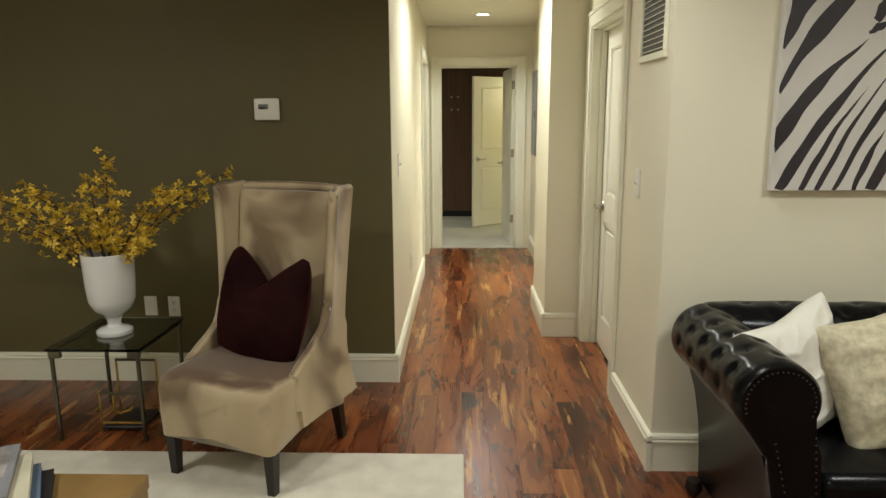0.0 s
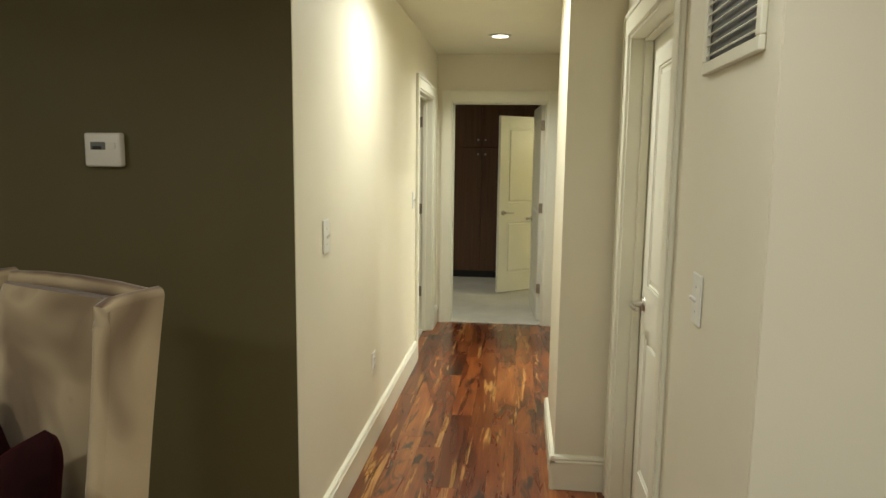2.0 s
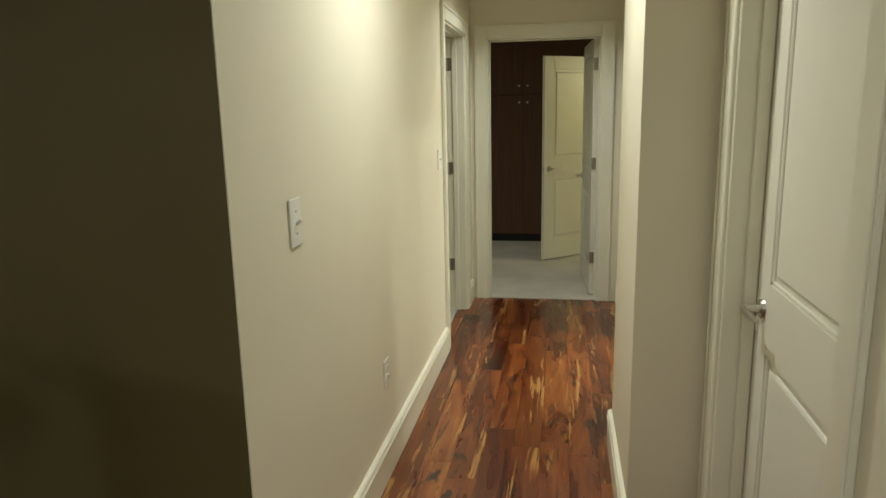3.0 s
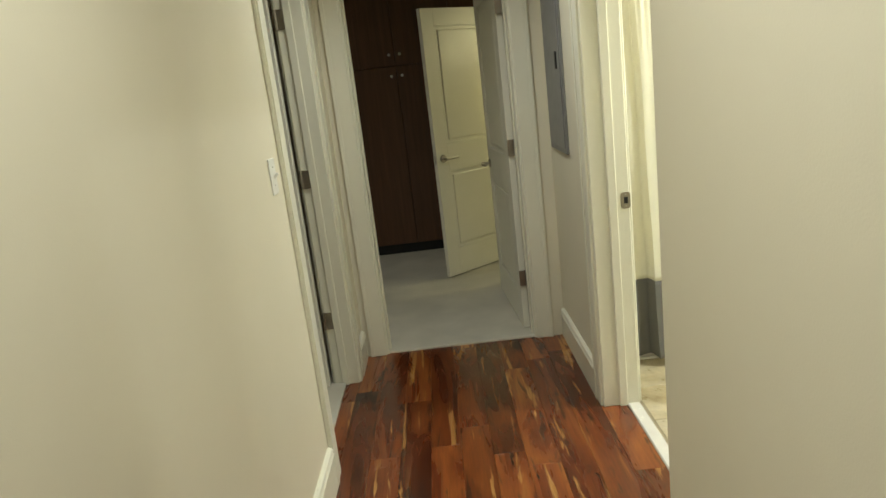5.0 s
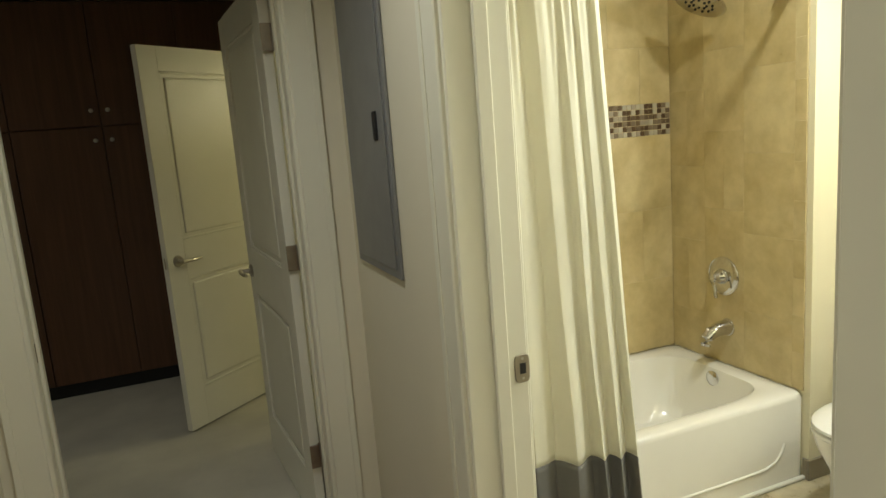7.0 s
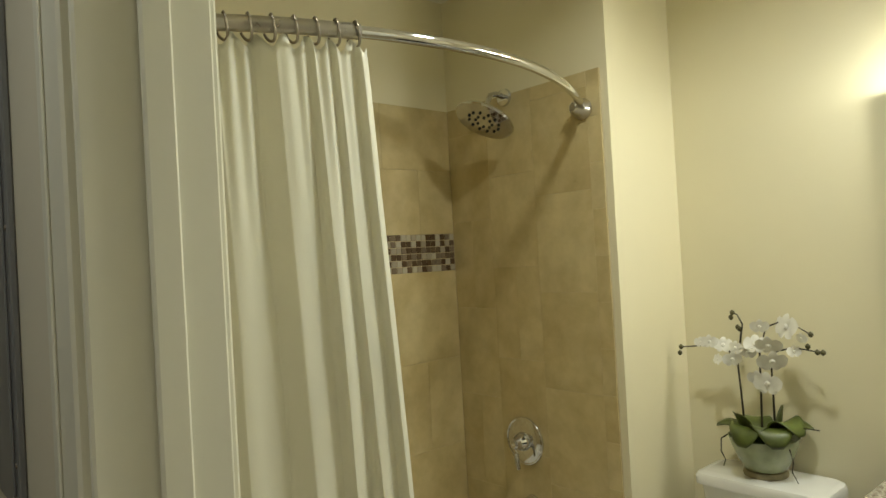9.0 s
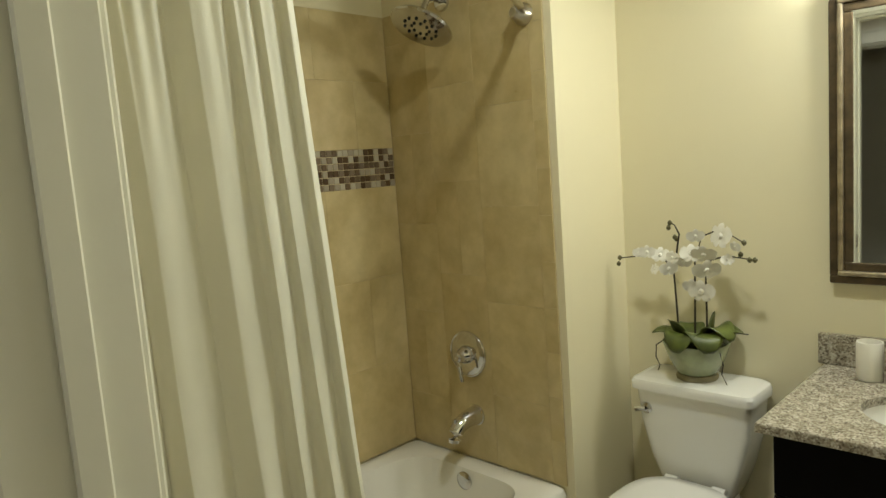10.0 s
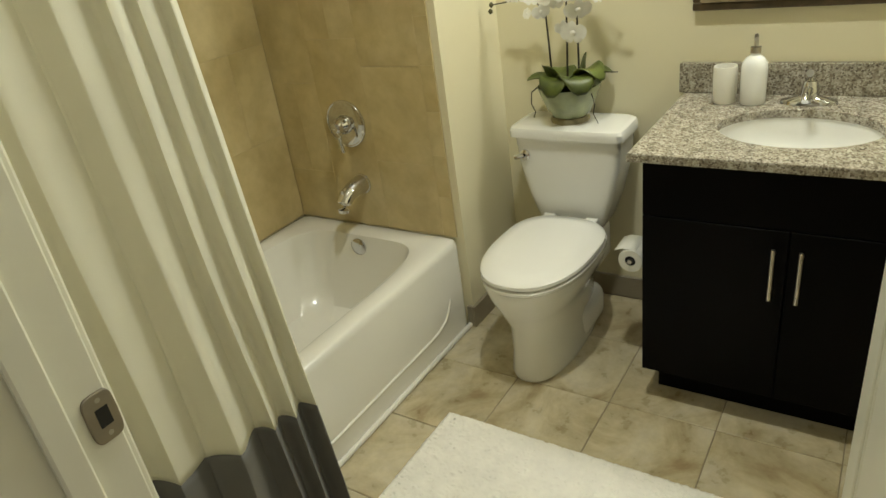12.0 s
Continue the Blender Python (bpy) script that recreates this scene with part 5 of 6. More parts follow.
for s in (-0.075, 0.075):
    part("hinge_cap", tube(bmesh.new(), [(2.93, TYC + s - 0.02, 0.385), (2.93, TYC + s + 0.02, 0.385)], 0.014, 14), PORCELAIN, to, smooth=True)
bm = bmesh.new()


def tank_ring(z, y_half, x_front, x_back=3.105, p=9):
    return oval((x_front + x_back) / 2, TYC + 0.012, z, (x_back - x_front) / 2, y_half * 0.925, 48, p)


loft(bm, [tank_ring(0.345, 0.115, 2.965), tank_ring(0.37, 0.128, 2.955), tank_ring(0.45, 0.158, 2.945), tank_ring(0.56, 0.187, 2.937), tank_ring(0.665, 0.198, 2.932)])
part("tank", bm, PORCELAIN, to, "tapered water tank", smooth=True)
bm = bmesh.new()
loft(bm, [tank_ring(0.664, 0.203, 2.925), tank_ring(0.668, 0.211, 2.916), tank_ring(0.69, 0.212, 2.914), tank_ring(0.700, 0.206, 2.92), tank_ring(0.704, 0.19, 2.94)])
part("tank_lid", bm, PORCELAIN, to, smooth=True)
part("flush_plate", lathe(bmesh.new(), [(0.019, 0), (0.018, -0.006), (0.01, -0.01)], (2.936, TYC + 0.155, 0.605), 20, "x"), CHROME, to, "chrome flush lever", smooth=True)
part("flush_lever", tube(bmesh.new(), [(2.924, TYC + 0.155, 0.605), (2.918, TYC + 0.17, 0.604), (2.916, TYC + 0.185, 0.600)], 0.007, 10, 1.2), CHROME, to, "chrome flush lever", smooth=True)
part("foot", B(2.76, TYC - 0.105, 0.002, 2.98, TYC + 0.105, 0.15, bevel=0.05, seg=5), PORCELAIN, to, smooth=True)
part("neck", B(2.86, TYC - 0.095, 0.20, 3.07, TYC + 0.095, 0.352, bevel=0.03, seg=4), PORCELAIN, to, smooth=True)

# vanity
VY0, VY1 = 6.055, 6.757
vn = thing("vanity_cabinet", "black-brown two-door vanity cabinet with thin bar handles", "cabinet")
part("carcass", B(2.602, VY0, 0.105, 3.115, VY1, 0.60, bevel=0.002), ESPRESSO, vn)
for yy in (VY0, VY1 - 0.018):
    part("side_panel", B(2.602, yy, 0.6, 3.115, yy + 0.018, 0.7575), ESPRESSO, vn)
part("plinth", B(2.66, VY0 + 0.03, 0.001, 3.10, VY1 - 0.03, 0.106), ESPRESSO, vn)
part("drawer_front", B(2.585, VY0 + 0.002, 0.605, 2.602, VY1 - 0.002, 0.756, bevel=0.0015), ESPRESSO, vn)
VM = (VY0 + VY1) / 2
for a, b, hy_ in ((VY0 + 0.002, VM - 0.0015, VM - 0.03), (VM + 0.0015, VY1 - 0.002, VM + 0.03)):
    dr = part("door", B(2.585, a, 0.108, 2.602, b, 0.602, bevel=0.0015), ESPRESSO, vn)
    bm = tube(bmesh.new(), [(2.556, hy_, 0.425), (2.556, hy_, 0.565)], 0.005, 10)
    for z in (0.445, 0.545):
        tube(bm, [(2.556, hy_, z), (2.586, hy_, z)], 0.004, 8)
    part("handle", bm, NICKEL, dr, "thin satin bar handle", smooth=True)

SX, SY = 2.812, 6.438
ctp = thing("granite_counter", "speckled granite vanity top with a backsplash", "countertop")
bm = bmesh.new()
cx0, cx1, cy0, cy1 = 2.558, 3.118, 6.03, 6.787
angs = sorted([2 * math.pi * i / 64 for i in range(64)] + [math.atan2(yy - SY, xx - SX) % (2 * math.pi) for xx in (cx0, cx1) for yy in (cy0, cy1)])


def rect_pt(a):
    c, s = math.cos(a), math.sin(a)
    t = min(((cx1 - SX) / c if c > 1e-9 else (cx0 - SX) / c if c < -1e-9 else 9e9), ((cy1 - SY) / s if s > 1e-9 else (cy0 - SY) / s if s < -1e-9 else 9e9))
    return SX + c * t, SY + s * t


ro, ri = [rect_pt(a) for a in angs], [(SX + 0.148 * math.cos(a), SY + 0.188 * math.sin(a)) for a in angs]
rings = [[(x, y, z) for x, y in r] for r, z in ((ri, 0.758), (ro, 0.758), (ro, 0.777), ([(SX + (x - SX) * 0.995, SY + (y - SY) * 0.995) for x, y in ro], 0.780), (ri, 0.780))]
vr = [[bm.verts.new(p) for p in r] for r in rings]
vr.append(vr[0])
for a, b in zip(vr, vr[1:]):
    for i in range(len(angs)):
        k = (i + 1) % len(angs)
        bm.faces.new((a[i], a[k], b[k], b[i]))
bmesh.ops.recalc_face_normals(bm, faces=bm.faces[:])
part("slab", bm, GRANITE, ctp)
part("backsplash", B(3.096, cy0, 0.7805, 3.119, cy1 + 0.014, 0.869, bevel=0.002), GRANITE, ctp)
sink = thing("sink_basin", "white oval undermount sink basin", "sink")
bm = bmesh.new()
loft(bm, [oval(SX, SY, z, 0.154 * k, 0.194 * k, 48) for z, k in ((0.757, 1.06), (0.7575, 1.0), (0.72, 0.97), (0.68, 0.88), (0.645, 0.68), (0.63, 0.4), (0.627, 0.12))], cap=False)
part("bowl", bm, PORCELAIN, sink, smooth=True)
part("drain", lathe(bmesh.new(), [(0.026, 0.6275), (0.026, 0.631), (0.012, 0.632)], (SX, SY, 0), 20), CHROME, sink, "chrome drain", smooth=True)

fc = thing("basin_faucet", "chrome centreset basin faucet with a single lever", "faucet", m=pose(3.02, SY, 0.7805) @ Matrix.Diagonal((0.95, 0.87, 0.88, 1)))
bm = bmesh.new()
loft(bm, [oval(0, 0, 0.0, 0.028, 0.082, 36, 2.6), oval(0, 0, 0.010, 0.027, 0.080, 36, 2.6), oval(0, 0, 0.018, 0.022, 0.05, 36), oval(0, 0, 0.026, 0.02, 0.024, 36)])
part("base", bm, CHROME, fc, smooth=True)
part("body", lathe(bmesh.new(), [(0.028, 0.01), (0.026, 0.04), (0.022, 0.062), (0.018, 0.07)], seg=24), CHROME, fc, smooth=True)
part("spout", tube(bmesh.new(), [(-0.005, 0, 0.04), (-0.05, 0, 0.055), (-0.09, 0, 0.05), (-0.108, 0, 0.038)], 0.013, 16, 0.8), CHROME, fc, smooth=True)
part("lever", tube(bmesh.new(), [(0.005, 0, 0.066), (0.0, 0, 0.085), (-0.02, 0, 0.10), (-0.045, 0, 0.105)], 0.0125, 14, 0.9), CHROME, fc, smooth=True)

cp = tagged(mesh_ob("tumbler", lathe(bmesh.new(), [(0.029, 0), (0.0315, 0.004), (0.032, 0.098), (0.031, 0.103), (0.0285, 0.103), (0.0275, 0.09), (0.0265, 0.01), (0.01, 0.008)], seg=36), CANDLE, True), "plain white ceramic tumbler on the granite counter", "cup")
cp.location = (3.012, 6.653, 0.7805)
sp = thing("soap_dispenser", "white bottle soap dispenser with a metal pump", "soap dispenser", m=pose(3.010, 6.578, 0.7805) @ Matrix.Diagonal((0.92, 0.92, 0.95, 1)))
part("bottle", lathe(bmesh.new(), [(0.034, 0), (0.037, 0.004), (0.0375, 0.10), (0.035, 0.118), (0.026, 0.132), (0.014, 0.14), (0.013, 0.148)], seg=36), SOAP, sp, smooth=True)
part("collar", lathe(bmesh.new(), [(0.015, 0.147), (0.015, 0.163), (0.008, 0.165)], seg=20), NICKEL, sp, smooth=True)
part("pump", tube(bmesh.new(), [(0, 0, 0.163), (0, 0, 0.192), (-0.004, 0, 0.195), (-0.03, -0.004, 0.190)], 0.006, 10), NICKEL, sp, "satin metal pump", smooth=True)

tp = thing("toilet_paper", "white toilet paper roll on a holder beside the vanity", "toilet paper", m=pose(2.735, 6.838, 0.372) @ Matrix.Diagonal((1, 0.82, 0.82, 1)))
bm = lathe(bmesh.new(), [(0.020, 0.09), (0.020, 0.0), (0.0435, 0.0), (0.045, 0.003), (0.045, 0.098), (0.0435, 0.10), (0.020, 0.10)], seg=36, axis="x")
part("roll", bm, CANDLE, tp, smooth=True)
bm = bmesh.new()
vv = [[bm.verts.new((xx, yy, zz)) for xx in (0.002, 0.098)] for yy, zz in ((-0.02, 0.0415), (0.008, 0.0465), (0.035, 0.045), (0.060, 0.034))]
for a, b in zip(vv, vv[1:]):
    bm.faces.new((a[0], a[1], b[1], b[0]))
thicken(part("loose_sheet", bm, CANDLE, tp, "loose sheet of paper", smooth=True), 0.0012)
part("holder", tube(bmesh.new(), [(-0.006, 0, 0), (0.105, 0, 0), (0.115, -0.01, 0), (0.118, -0.101, 0)], 0.0085, 12), NICKEL, tp, "satin metal holder", smooth=True)
part("core", lathe(bmesh.new(), [(0.0195, 0.004), (0.0195, 0.03), (0.009, 0.0305)], seg=20, axis="x"), SLOT, tp, "dark cardboard core")

MY0, MY1, MZ0, MZ1 = 6.05, 6.768, 1.02, 1.81
mr_ = thing("framed_mirror", "wall mirror in a dark gilt stepped frame", "mirror")
bm = B(-0.002, -0.305, -0.345, 0.002, 0.305, 0.345)
bmesh.ops.transform(bm, matrix=pose(3.105, (MY0 + MY1) / 2, (MZ0 + MZ1) / 2, 0, 0, 2.0), verts=bm.verts)
part("glass", bm, MIRROR, mr_, "clear mirror glass")
for inset, w, x0, mt, lab in ((0.0, 0.022, 3.088, FRAMEDK, "dark outer moulding"), (0.022, 0.014, 3.080, FRAMELT, "worn silver bead"), (0.036, 0.024, 3.090, FRAMEDK, "dark inner moulding"), (0.060, 0.008, 3.098, FRAMELT, "worn silver bead")):
    a0, a1, c0, c1 = MY0 + inset, MY1 - inset, MZ0 + inset, MZ1 - inset
    for (p, q, r, s) in ((a0, c0, a1, c0 + w), (a0, c1 - w, a1, c1), (a0, c0 + w, a0 + w, c1 - w), (a1 - w, c0 + w, a1, c1 - w)):
        part("moulding", B(x0, p, q, 3.119, r, s, bevel=0.004, seg=2), mt, mr_, lab)

bm = bmesh.new()
nx, ny, x0, x1, y0, y1 = 104, 164, 1.78, 2.288, 6.42, 7.257
grid = []
for i in range(nx + 1):
    row = []
    for j in range(ny + 1):
        u, v = i / nx, j / ny
        edge = min(u, 1 - u) * (x1 - x0), min(v, 1 - v) * (y1 - y0)
        e = min(1, min(edge) / 0.018)
        n1 = noise.noise((u * 60, v * 95, 2.0))
        n2 = noise.noise((u * 150, v * 240, 5.0))
        z = 0.003 + 0.020 * math.sin(e * math.pi / 2) + (0.004 * n1 + 0.0035 * n2) * (0.3 + 0.7 * e)
        row.append(bm.verts.new((x0 + u * (x1 - x0) + 0.004 * noise.noise((v * 70, u * 9, 1.0)), y0 + v * (y1 - y0) + 0.004 * noise.noise((u * 50, v * 9, 4.0)), max(0.0015, z))))
    grid.append(row)
for i in range(nx):
    for j in range(ny):
        bm.faces.new((grid[i][j], grid[i + 1][j], grid[i + 1][j + 1], grid[i][j + 1]))
rim = [e for e in bm.edges if e.is_boundary]
r = bmesh.ops.extrude_edge_only(bm, edges=rim)
for v in [g for g in r["geom"] if isinstance(g, bmesh.types.BMVert)]:
    v.co.z = 0.0008
bmesh.ops.recalc_face_normals(bm, faces=bm.faces[:])
tagged(mesh_ob("bath_mat", bm, MATW, True), "thick white tufted bath mat on the stone floor", "bath mat")

# orchid on the tank lid
OX, OY, OZ = 3.022, 7.128, 0.7045
orc = thing("orchid_pot", "white orchid in a celadon bowl on the toilet tank", "plant", m=pose(OX, OY, OZ))
part("bowl", lathe(bmesh.new(), [(0.050, 0.016), (0.062, 0.022), (0.082, 0.06), (0.098, 0.105), (0.102, 0.118), (0.098, 0.119), (0.09, 0.10), (0.03, 0.09)], seg=40), POT, orc, smooth=True)
part("foot", lathe(bmesh.new(), [(0.062, 0.0), (0.064, 0.008), (0.060, 0.017), (0.05, 0.019)], seg=36), POTBASE, orc, "bare clay foot", smooth=True)
part("moss", lathe(bmesh.new(), [(0.092, 0.10), (0.07, 0.112), (0.03, 0.118)], seg=28), LEAF, orc)


def oval_leaf(ang, length, width, p0, p1):
    """A broad rounded leaf from the pot's middle whose slope goes from p0 to p1 degrees."""
    bm = bmesh.new()
    n = 12
    rows = []
    r, z = 0.04, 0.112
    c, s = math.cos(ang), math.sin(ang)
    for i in range(n + 1):
        t = i / n
        a = radians(p0 + (p1 - p0) * t)
        w = width * math.sin(math.pi * (0.06 + 0.92 * t ** 0.85)) ** 0.52
        rows.append([bm.verts.new((r * c - w * q * s + 0.18 * q * q * w * math.sin(a) * c, r * s + w * q * c + 0.18 * q * q * w * math.sin(a) * s, z + 0.22 * q * q * w * math.cos(a))) for q in (-1, -0.7, -0.35, 0, 0.35, 0.7, 1)])
        r += length / n * math.cos(a)
        z += length / n * math.sin(a)
    for a, b in zip(rows, rows[1:]):
        for j in range(6):
            bm.faces.new((a[j], a[j + 1], b[j + 1], b[j]))
    thicken(part("leaf", bm, LEAF, orc, smooth=True), 0.002)


for leaf_shape in ((2.0, 0.105, 0.046, 55, -25), (2.55, 0.10, 0.044, 88, 25), (3.05, 0.14, 0.056, 84, -105), (3.85, 0.145, 0.060, 88, -105), (4.45, 0.15, 0.054, 100, -80),
                   (5.1, 0.115, 0.048, 62, -35), (4.85, 0.105, 0.036, 98, 62), (0.6, 0.10, 0.042, 55, -20), (1.5, 0.09, 0.038, 50, -20)):
    oval_leaf(*leaf_shape)


def bloom(p, size, aim):
    """Five broad petals and a small lip, facing along aim."""
    bm = bmesh.new()
    q = Vector(aim).to_track_quat("Z", "Y").to_matrix()
    for i, (a, L, W) in enumerate(((90, 0.85, 0.68), (172, 1.0, 1.15), (8, 1.0, 1.15), (232, 0.85, 0.66), (308, 0.85, 0.66))):
        a = radians(a)
        d, s = Vector((math.cos(a), math.sin(a), 0)), Vector((-math.sin(a), math.cos(a), 0))
        rows = []
        for t, w, h in ((0.05, 0.15, 0.0), (0.35, 0.8, 0.06), (0.65, 1.0, 0.10), (0.88, 0.7, 0.06), (1.0, 0.2, 0.0)):
            rows.append([bm.verts.new(Vector(p) + q @ ((d * t * L + s * w * W * 0.5 * k + Vector((0, 0, h + 0.05 * abs(k)))) * size)) for k in (-1, 0, 1)])
        for x, y in zip(rows, rows[1:]):
            for j in range(2):
                bm.faces.new((x[j], x[j + 1], y[j + 1], y[j]))
    b = part("bloom", bm, PETAL, orc, "white orchid bloom", smooth=True)
    lathe_b = lathe(bmesh.new(), [(0.1 * size, 0), (0.22 * size, 0.1 * size), (0.12 * size, 0.22 * size)], (0, 0, 0), 10)
    bmesh.ops.transform(lathe_b, matrix=Matrix.Translation(p) @ q.to_4x4(), verts=lathe_b.verts)
    part("lip", lathe_b, PETAL, b, "small lip", smooth=True)


rng = random.Random(11)
# local: y towards the tub is +; stems rise and arch
STEMS = [[(0.0, 0.055, 0.10), (0.0, 0.062, 0.25), (-0.005, 0.065, 0.34), (-0.01, 0.10, 0.385), (-0.015, 0.16, 0.385), (-0.02, 0.245, 0.375)],
         [(0.0, 0.005, 0.10), (0.0, 0.0, 0.25), (-0.005, -0.005, 0.37), (-0.01, -0.03, 0.45), (-0.015, -0.09, 0.475), (-0.02, -0.16, 0.435)],
         [(0.0, -0.035, 0.10), (0.0, -0.036, 0.25), (-0.01, -0.04, 0.33), (-0.015, -0.06, 0.38), (-0.02, -0.11, 0.395), (-0.02, -0.19, 0.385)],
         [(0.0, 0.06, 0.36), (0.0, 0.052, 0.42), (0.0, 0.045, 0.455), (0.0, 0.06, 0.485), (0.0, 0.075, 0.49)]]
for st in STEMS:
    part("stem", tube(bmesh.new(), st, 0.0036, 8, 0.5), STEM, orc, "dark thin stem", smooth=True)
for p, s in (((-0.02, 0.10, 0.39), 0.030), ((-0.03, 0.14, 0.40), 0.026), ((-0.02, 0.175, 0.395), 0.022), ((-0.03, 0.07, 0.35), 0.028), ((-0.03, 0.055, 0.385), 0.028), ((-0.03, 0.115, 0.345), 0.024), ((-0.03, 0.02, 0.375), 0.026),
             ((-0.03, -0.045, 0.40), 0.042), ((-0.04, -0.055, 0.355), 0.045), ((-0.03, -0.005, 0.40), 0.034), ((-0.03, -0.035, 0.285), 0.042), ((-0.03, -0.005, 0.30), 0.028), ((-0.03, -0.10, 0.455), 0.042), ((-0.03, -0.02, 0.455), 0.026), ((-0.03, -0.115, 0.385), 0.022), ((-0.03, -0.14, 0.425), 0.02)):
    bloom(p, s * rng.uniform(0.92, 1.12), (-1, rng.uniform(-1.1, 0.6), rng.uniform(-0.7, 0.4)))
for p in ((-0.02, 0.245, 0.375), (-0.02, 0.25, 0.355), (-0.02, -0.16, 0.435), (-0.02, -0.19, 0.385), (-0.02, -0.175, 0.385), (0, 0.075, 0.49), (0, 0.08, 0.475), (0, 0.055, 0.44), (-0.02, -0.15, 0.40), (0, 0.06, 0.445)):
    part("bud", lathe(bmesh.new(), [(0.002, -0.008), (0.007, -0.003), (0.0075, 0.003), (0.002, 0.009)], p, 10), BUD, orc, "closed greenish bud", smooth=True)
for pts in ([(-0.03, 0.095, 0.115), (-0.04, 0.115, 0.10), (-0.04, 0.118, 0.06), (-0.04, 0.105, 0.035), (-0.04, 0.112, 0.015)], [(-0.04, -0.09, 0.10), (-0.055, -0.105, 0.07), (-0.055, -0.10, 0.04), (-0.055, -0.115, 0.01)], [(0.0, -0.08, 0.13), (-0.01, -0.12, 0.16), (-0.01, -0.165, 0.16)]):
    part("air_root", tube(bmesh.new(), pts, 0.0025, 6, 0.6), STEM, orc, smooth=True)


# ---- pieces: planks and tiles ----
def shared(name, bm, material):
    me = bpy.data.meshes.new(name)
    bm.to_mesh(me)
    bm.free()
    me.materials.append(material)
    return me


def piece(name, me, parent, loc):
    ob = new(name, me)
    ob.parent = parent
    ob.location = loc
    return ob


# wooden floor: planks along y
wf = thing("floor_planks", "glossy red-brown acacia plank floor with dark and golden streaks", "floor", kind="structure")
rng = random.Random(7)
PW = 0.125
lengths = (0.9, 1.2, 1.5)
stock = {L: shared("plank", B(0.0003, 0.0003, -0.015, PW - 0.0003, L - 0.0003, 0.0, bevel=0.0008), PLANK) for L in lengths}
rest = bmesh.new()
for i in range(-26, 27):
    x = i * PW
    y = -1.69
    cut = rng.uniform(0.2, 1.0)
    top = 7.9 if -0.2 < x < 1.15 else (4.7 if 1.1 < x < 1.3 else 4.05)
    bot = -1.7
    while y < top:
        L = rng.choice(lengths) if y > -1.6 else cut
        if y + L > bot:
            if -2.1 <= x <= 1.35 and y + L > 1.4:
                y1 = min(y + L, top)
                if y1 - y < L - 0.001:
                    bm = B(0.0003, 0.0003, -0.015, PW - 0.0003, y1 - y - 0.0003, 0.0, bevel=0.0008)
                    piece("plank", shared("plank", bm, PLANK), wf, (x, y, 0))
                elif L in stock:
                    piece("plank", stock[L], wf, (x, y, 0))
            else:
                box(rest, x + 0.0005, y + 0.0006, -0.015, x + PW - 0.0005, min(y + L, top) - 0.0006, 0.0)
        y += L
tagged(part("far_planks", rest, PLANK, wf), kind="stuff")

# bathroom floor tiles
bf = thing("floor_bath_tiles", "beige travertine tile floor with dark grout", "floor", kind="structure")
part("grout_bed", B(1.262, 5.4, -0.014, 3.12, 7.45, -0.003), GROUT, bf, "sandy grout")
TS = 0.305
tile = shared("tile", B(0.0015, 0.0015, -0.01, TS - 0.0015, TS - 0.0015, 0.0, bevel=0.0018), TILE_F)
for i in range(-4, 4):
    for j in range(-6, 2):
        x, y = 2.22 + i * TS, 6.835 + j * TS
        x0, x1, y0, y1 = max(x, 1.286), min(x + TS, 3.108), max(y, 5.4), min(y + TS, 7.438)
        if x1 - x0 < 0.02 or y1 - y0 < 0.02:
            continue
        if x1 - x0 > TS - 0.001 and y1 - y0 > TS - 0.001:
            piece("tile", tile, bf, (x, y, 0))
        else:
            piece("tile", shared("tile", B(0.0015, 0.0015, -0.01, x1 - x0 - 0.0015, y1 - y0 - 0.0015, 0.0, bevel=0.0018), TILE_F), bf, (x0, y0, 0))

# tub surround
ts = thing("tub_surround", "warm beige stone tile surround of the bathtub", "wall tiles", kind="structure")
part("grout_bed", B(2.737, 7.447, 0.361, 2.7425, 8.168, 1.985), GROUTW, ts)
part("grout_bed", B(1.284, 8.164, 0.361, 2.736, 8.1695, 1.985), GROUTW, ts)
part("grout_bed", B(1.2805, 7.447, 0.361, 1.286, 8.163, 1.985), GROUTW, ts)


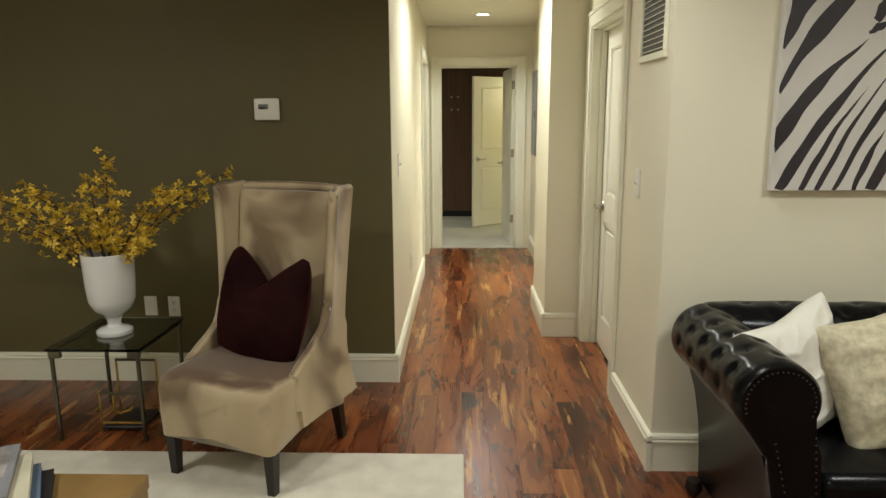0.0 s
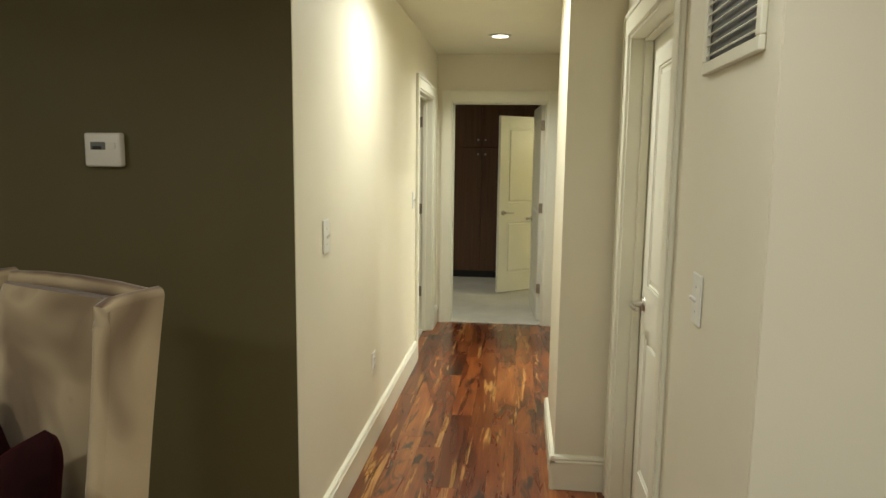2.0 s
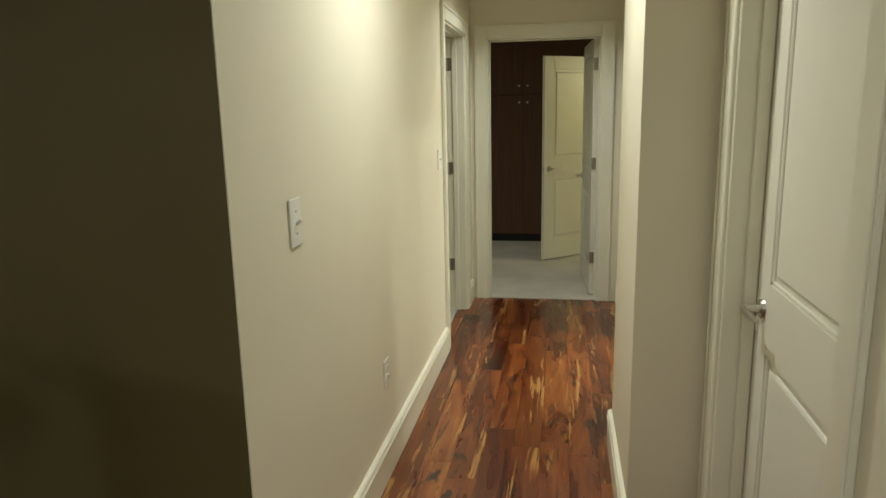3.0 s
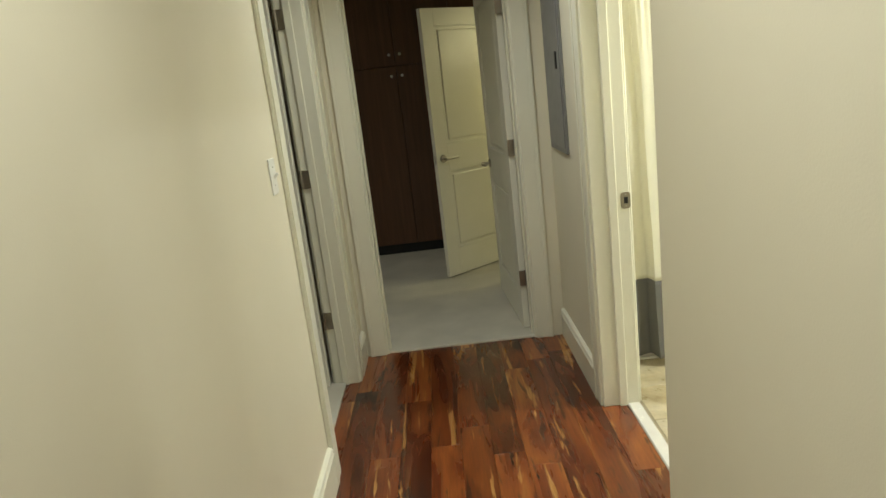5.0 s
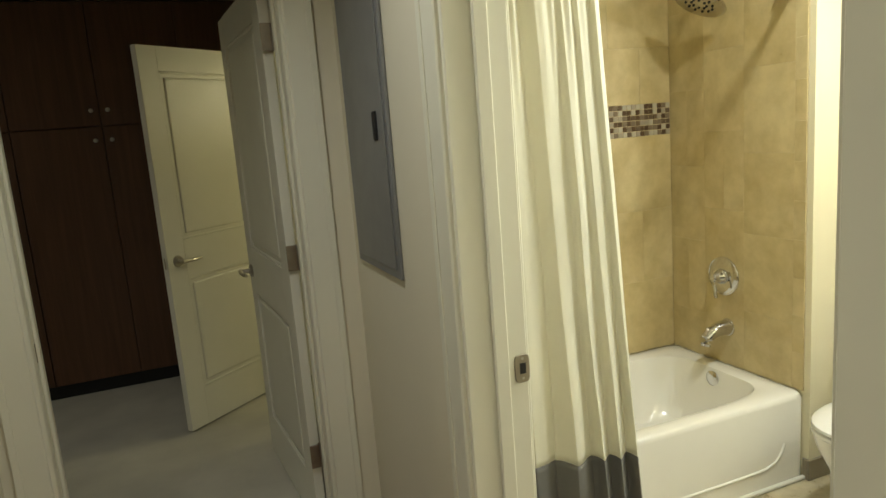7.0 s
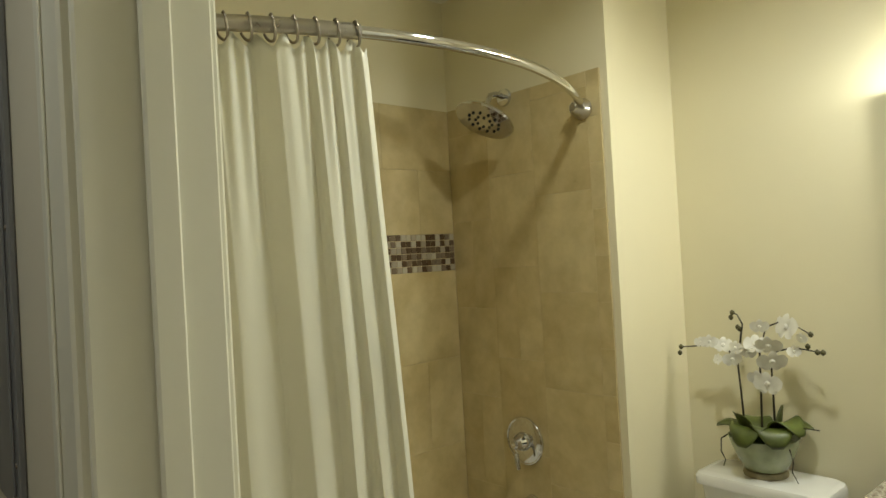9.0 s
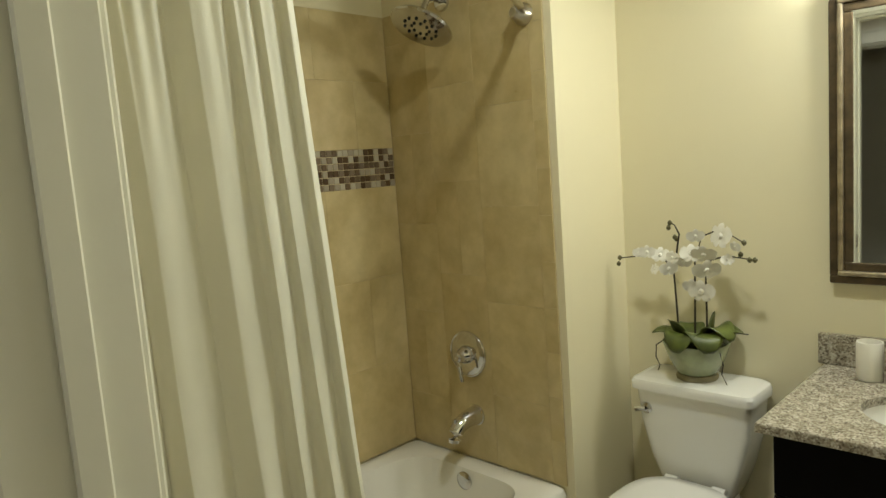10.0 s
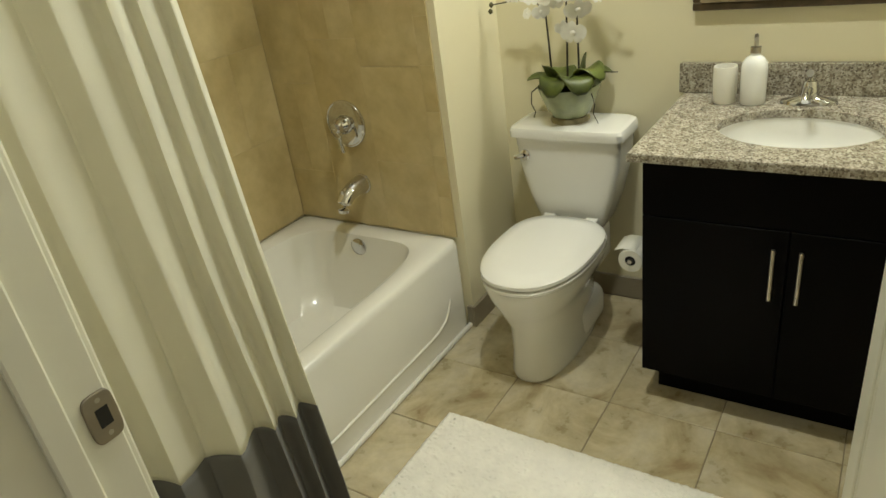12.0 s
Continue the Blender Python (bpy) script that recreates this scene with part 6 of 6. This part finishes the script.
def wall_tile(a0, a1, z0, z1, on):
    g = 0.0002
    if on == "x":
        bm = B(2.743 - WT, g, g, 2.7385, a1 - a0 - g, z1 - z0 - g, bevel=0.0006)
        for v in bm.verts:
            v.co.x -= 2.743
        piece("tile", shared("tile", bm, TILE_W), ts, (2.743, a0, z0))
    elif on == "w":
        bm = B(0.001, g, g, WT, a1 - a0 - g, z1 - z0 - g, bevel=0.0006)
        piece("tile", shared("tile", bm, TILE_W), ts, (1.2815, a0, z0))
    else:
        bm = B(g, -WT, g, a1 - a0 - g, -0.0045, z1 - z0 - g, bevel=0.0006)
        piece("tile", shared("tile", bm, TILE_W), ts, (a0, 8.17, z0))


TW = 0.33
cols = [(8.161, 7.952), (7.952, 7.735), (7.735, 7.497)]
for c, (y, y2) in enumerate(cols):
    z0 = 0.361
    z1 = (0.56, 0.71, 0.62)[c]
    r = 0
    while z0 < 1.98:
        z1 = min(z1, 1.988)
        if (c, r) in ((0, 3), (1, 2), (0, 1)):
            wall_tile((y + y2) / 2, y, z0, z1, "x")
            wall_tile(y2, (y + y2) / 2, z0, z1, "x")
        else:
            wall_tile(y2, y, z0, z1, "x")
        wall_tile(y2, y, z0, z1, "w")
        z0, z1, r = z1, z1 + 0.33, r + 1
for i in range(11):
    z0 = 0.361 + i * 0.148
    wall_tile(7.446, 7.497, z0, min(z0 + 0.148, 1.988), "x")
for r, (z0, z1) in enumerate([(0.361, 0.70), (0.70, 1.03), (1.03, 1.366), (1.509, 1.75), (1.75, 1.988)]):
    x, first = 2.733, (TW / 2 if r % 2 else TW)
    while x > 1.30:
        x2 = max(x - first, 1.292)
        wall_tile(x2, x, z0, z1, "y")
        x, first = x2, TW
mp = (1.509 - 1.366) / 6
chip = shared("mosaic_tile", B(0.0012, -WT, 0.0012, mp - 0.0012, -0.0045, mp - 0.0012, bevel=0.0012), MOSAIC)
behind = bmesh.new()
for i in range(60):
    x = 2.733 - (i + 1) * mp
    for j in range(6):
        if x > 1.75:
            piece("mosaic_tile", chip, ts, (x, 8.17, 1.366 + j * mp))
        elif x > 1.29:
            box(behind, x + 0.0012, 8.17 - WT, 1.366 + j * mp + 0.0012, x + mp - 0.0012, 8.1655, 1.366 + (j + 1) * mp - 0.0012)
tagged(part("hidden_mosaic", behind, MOSAIC, ts), kind="stuff")
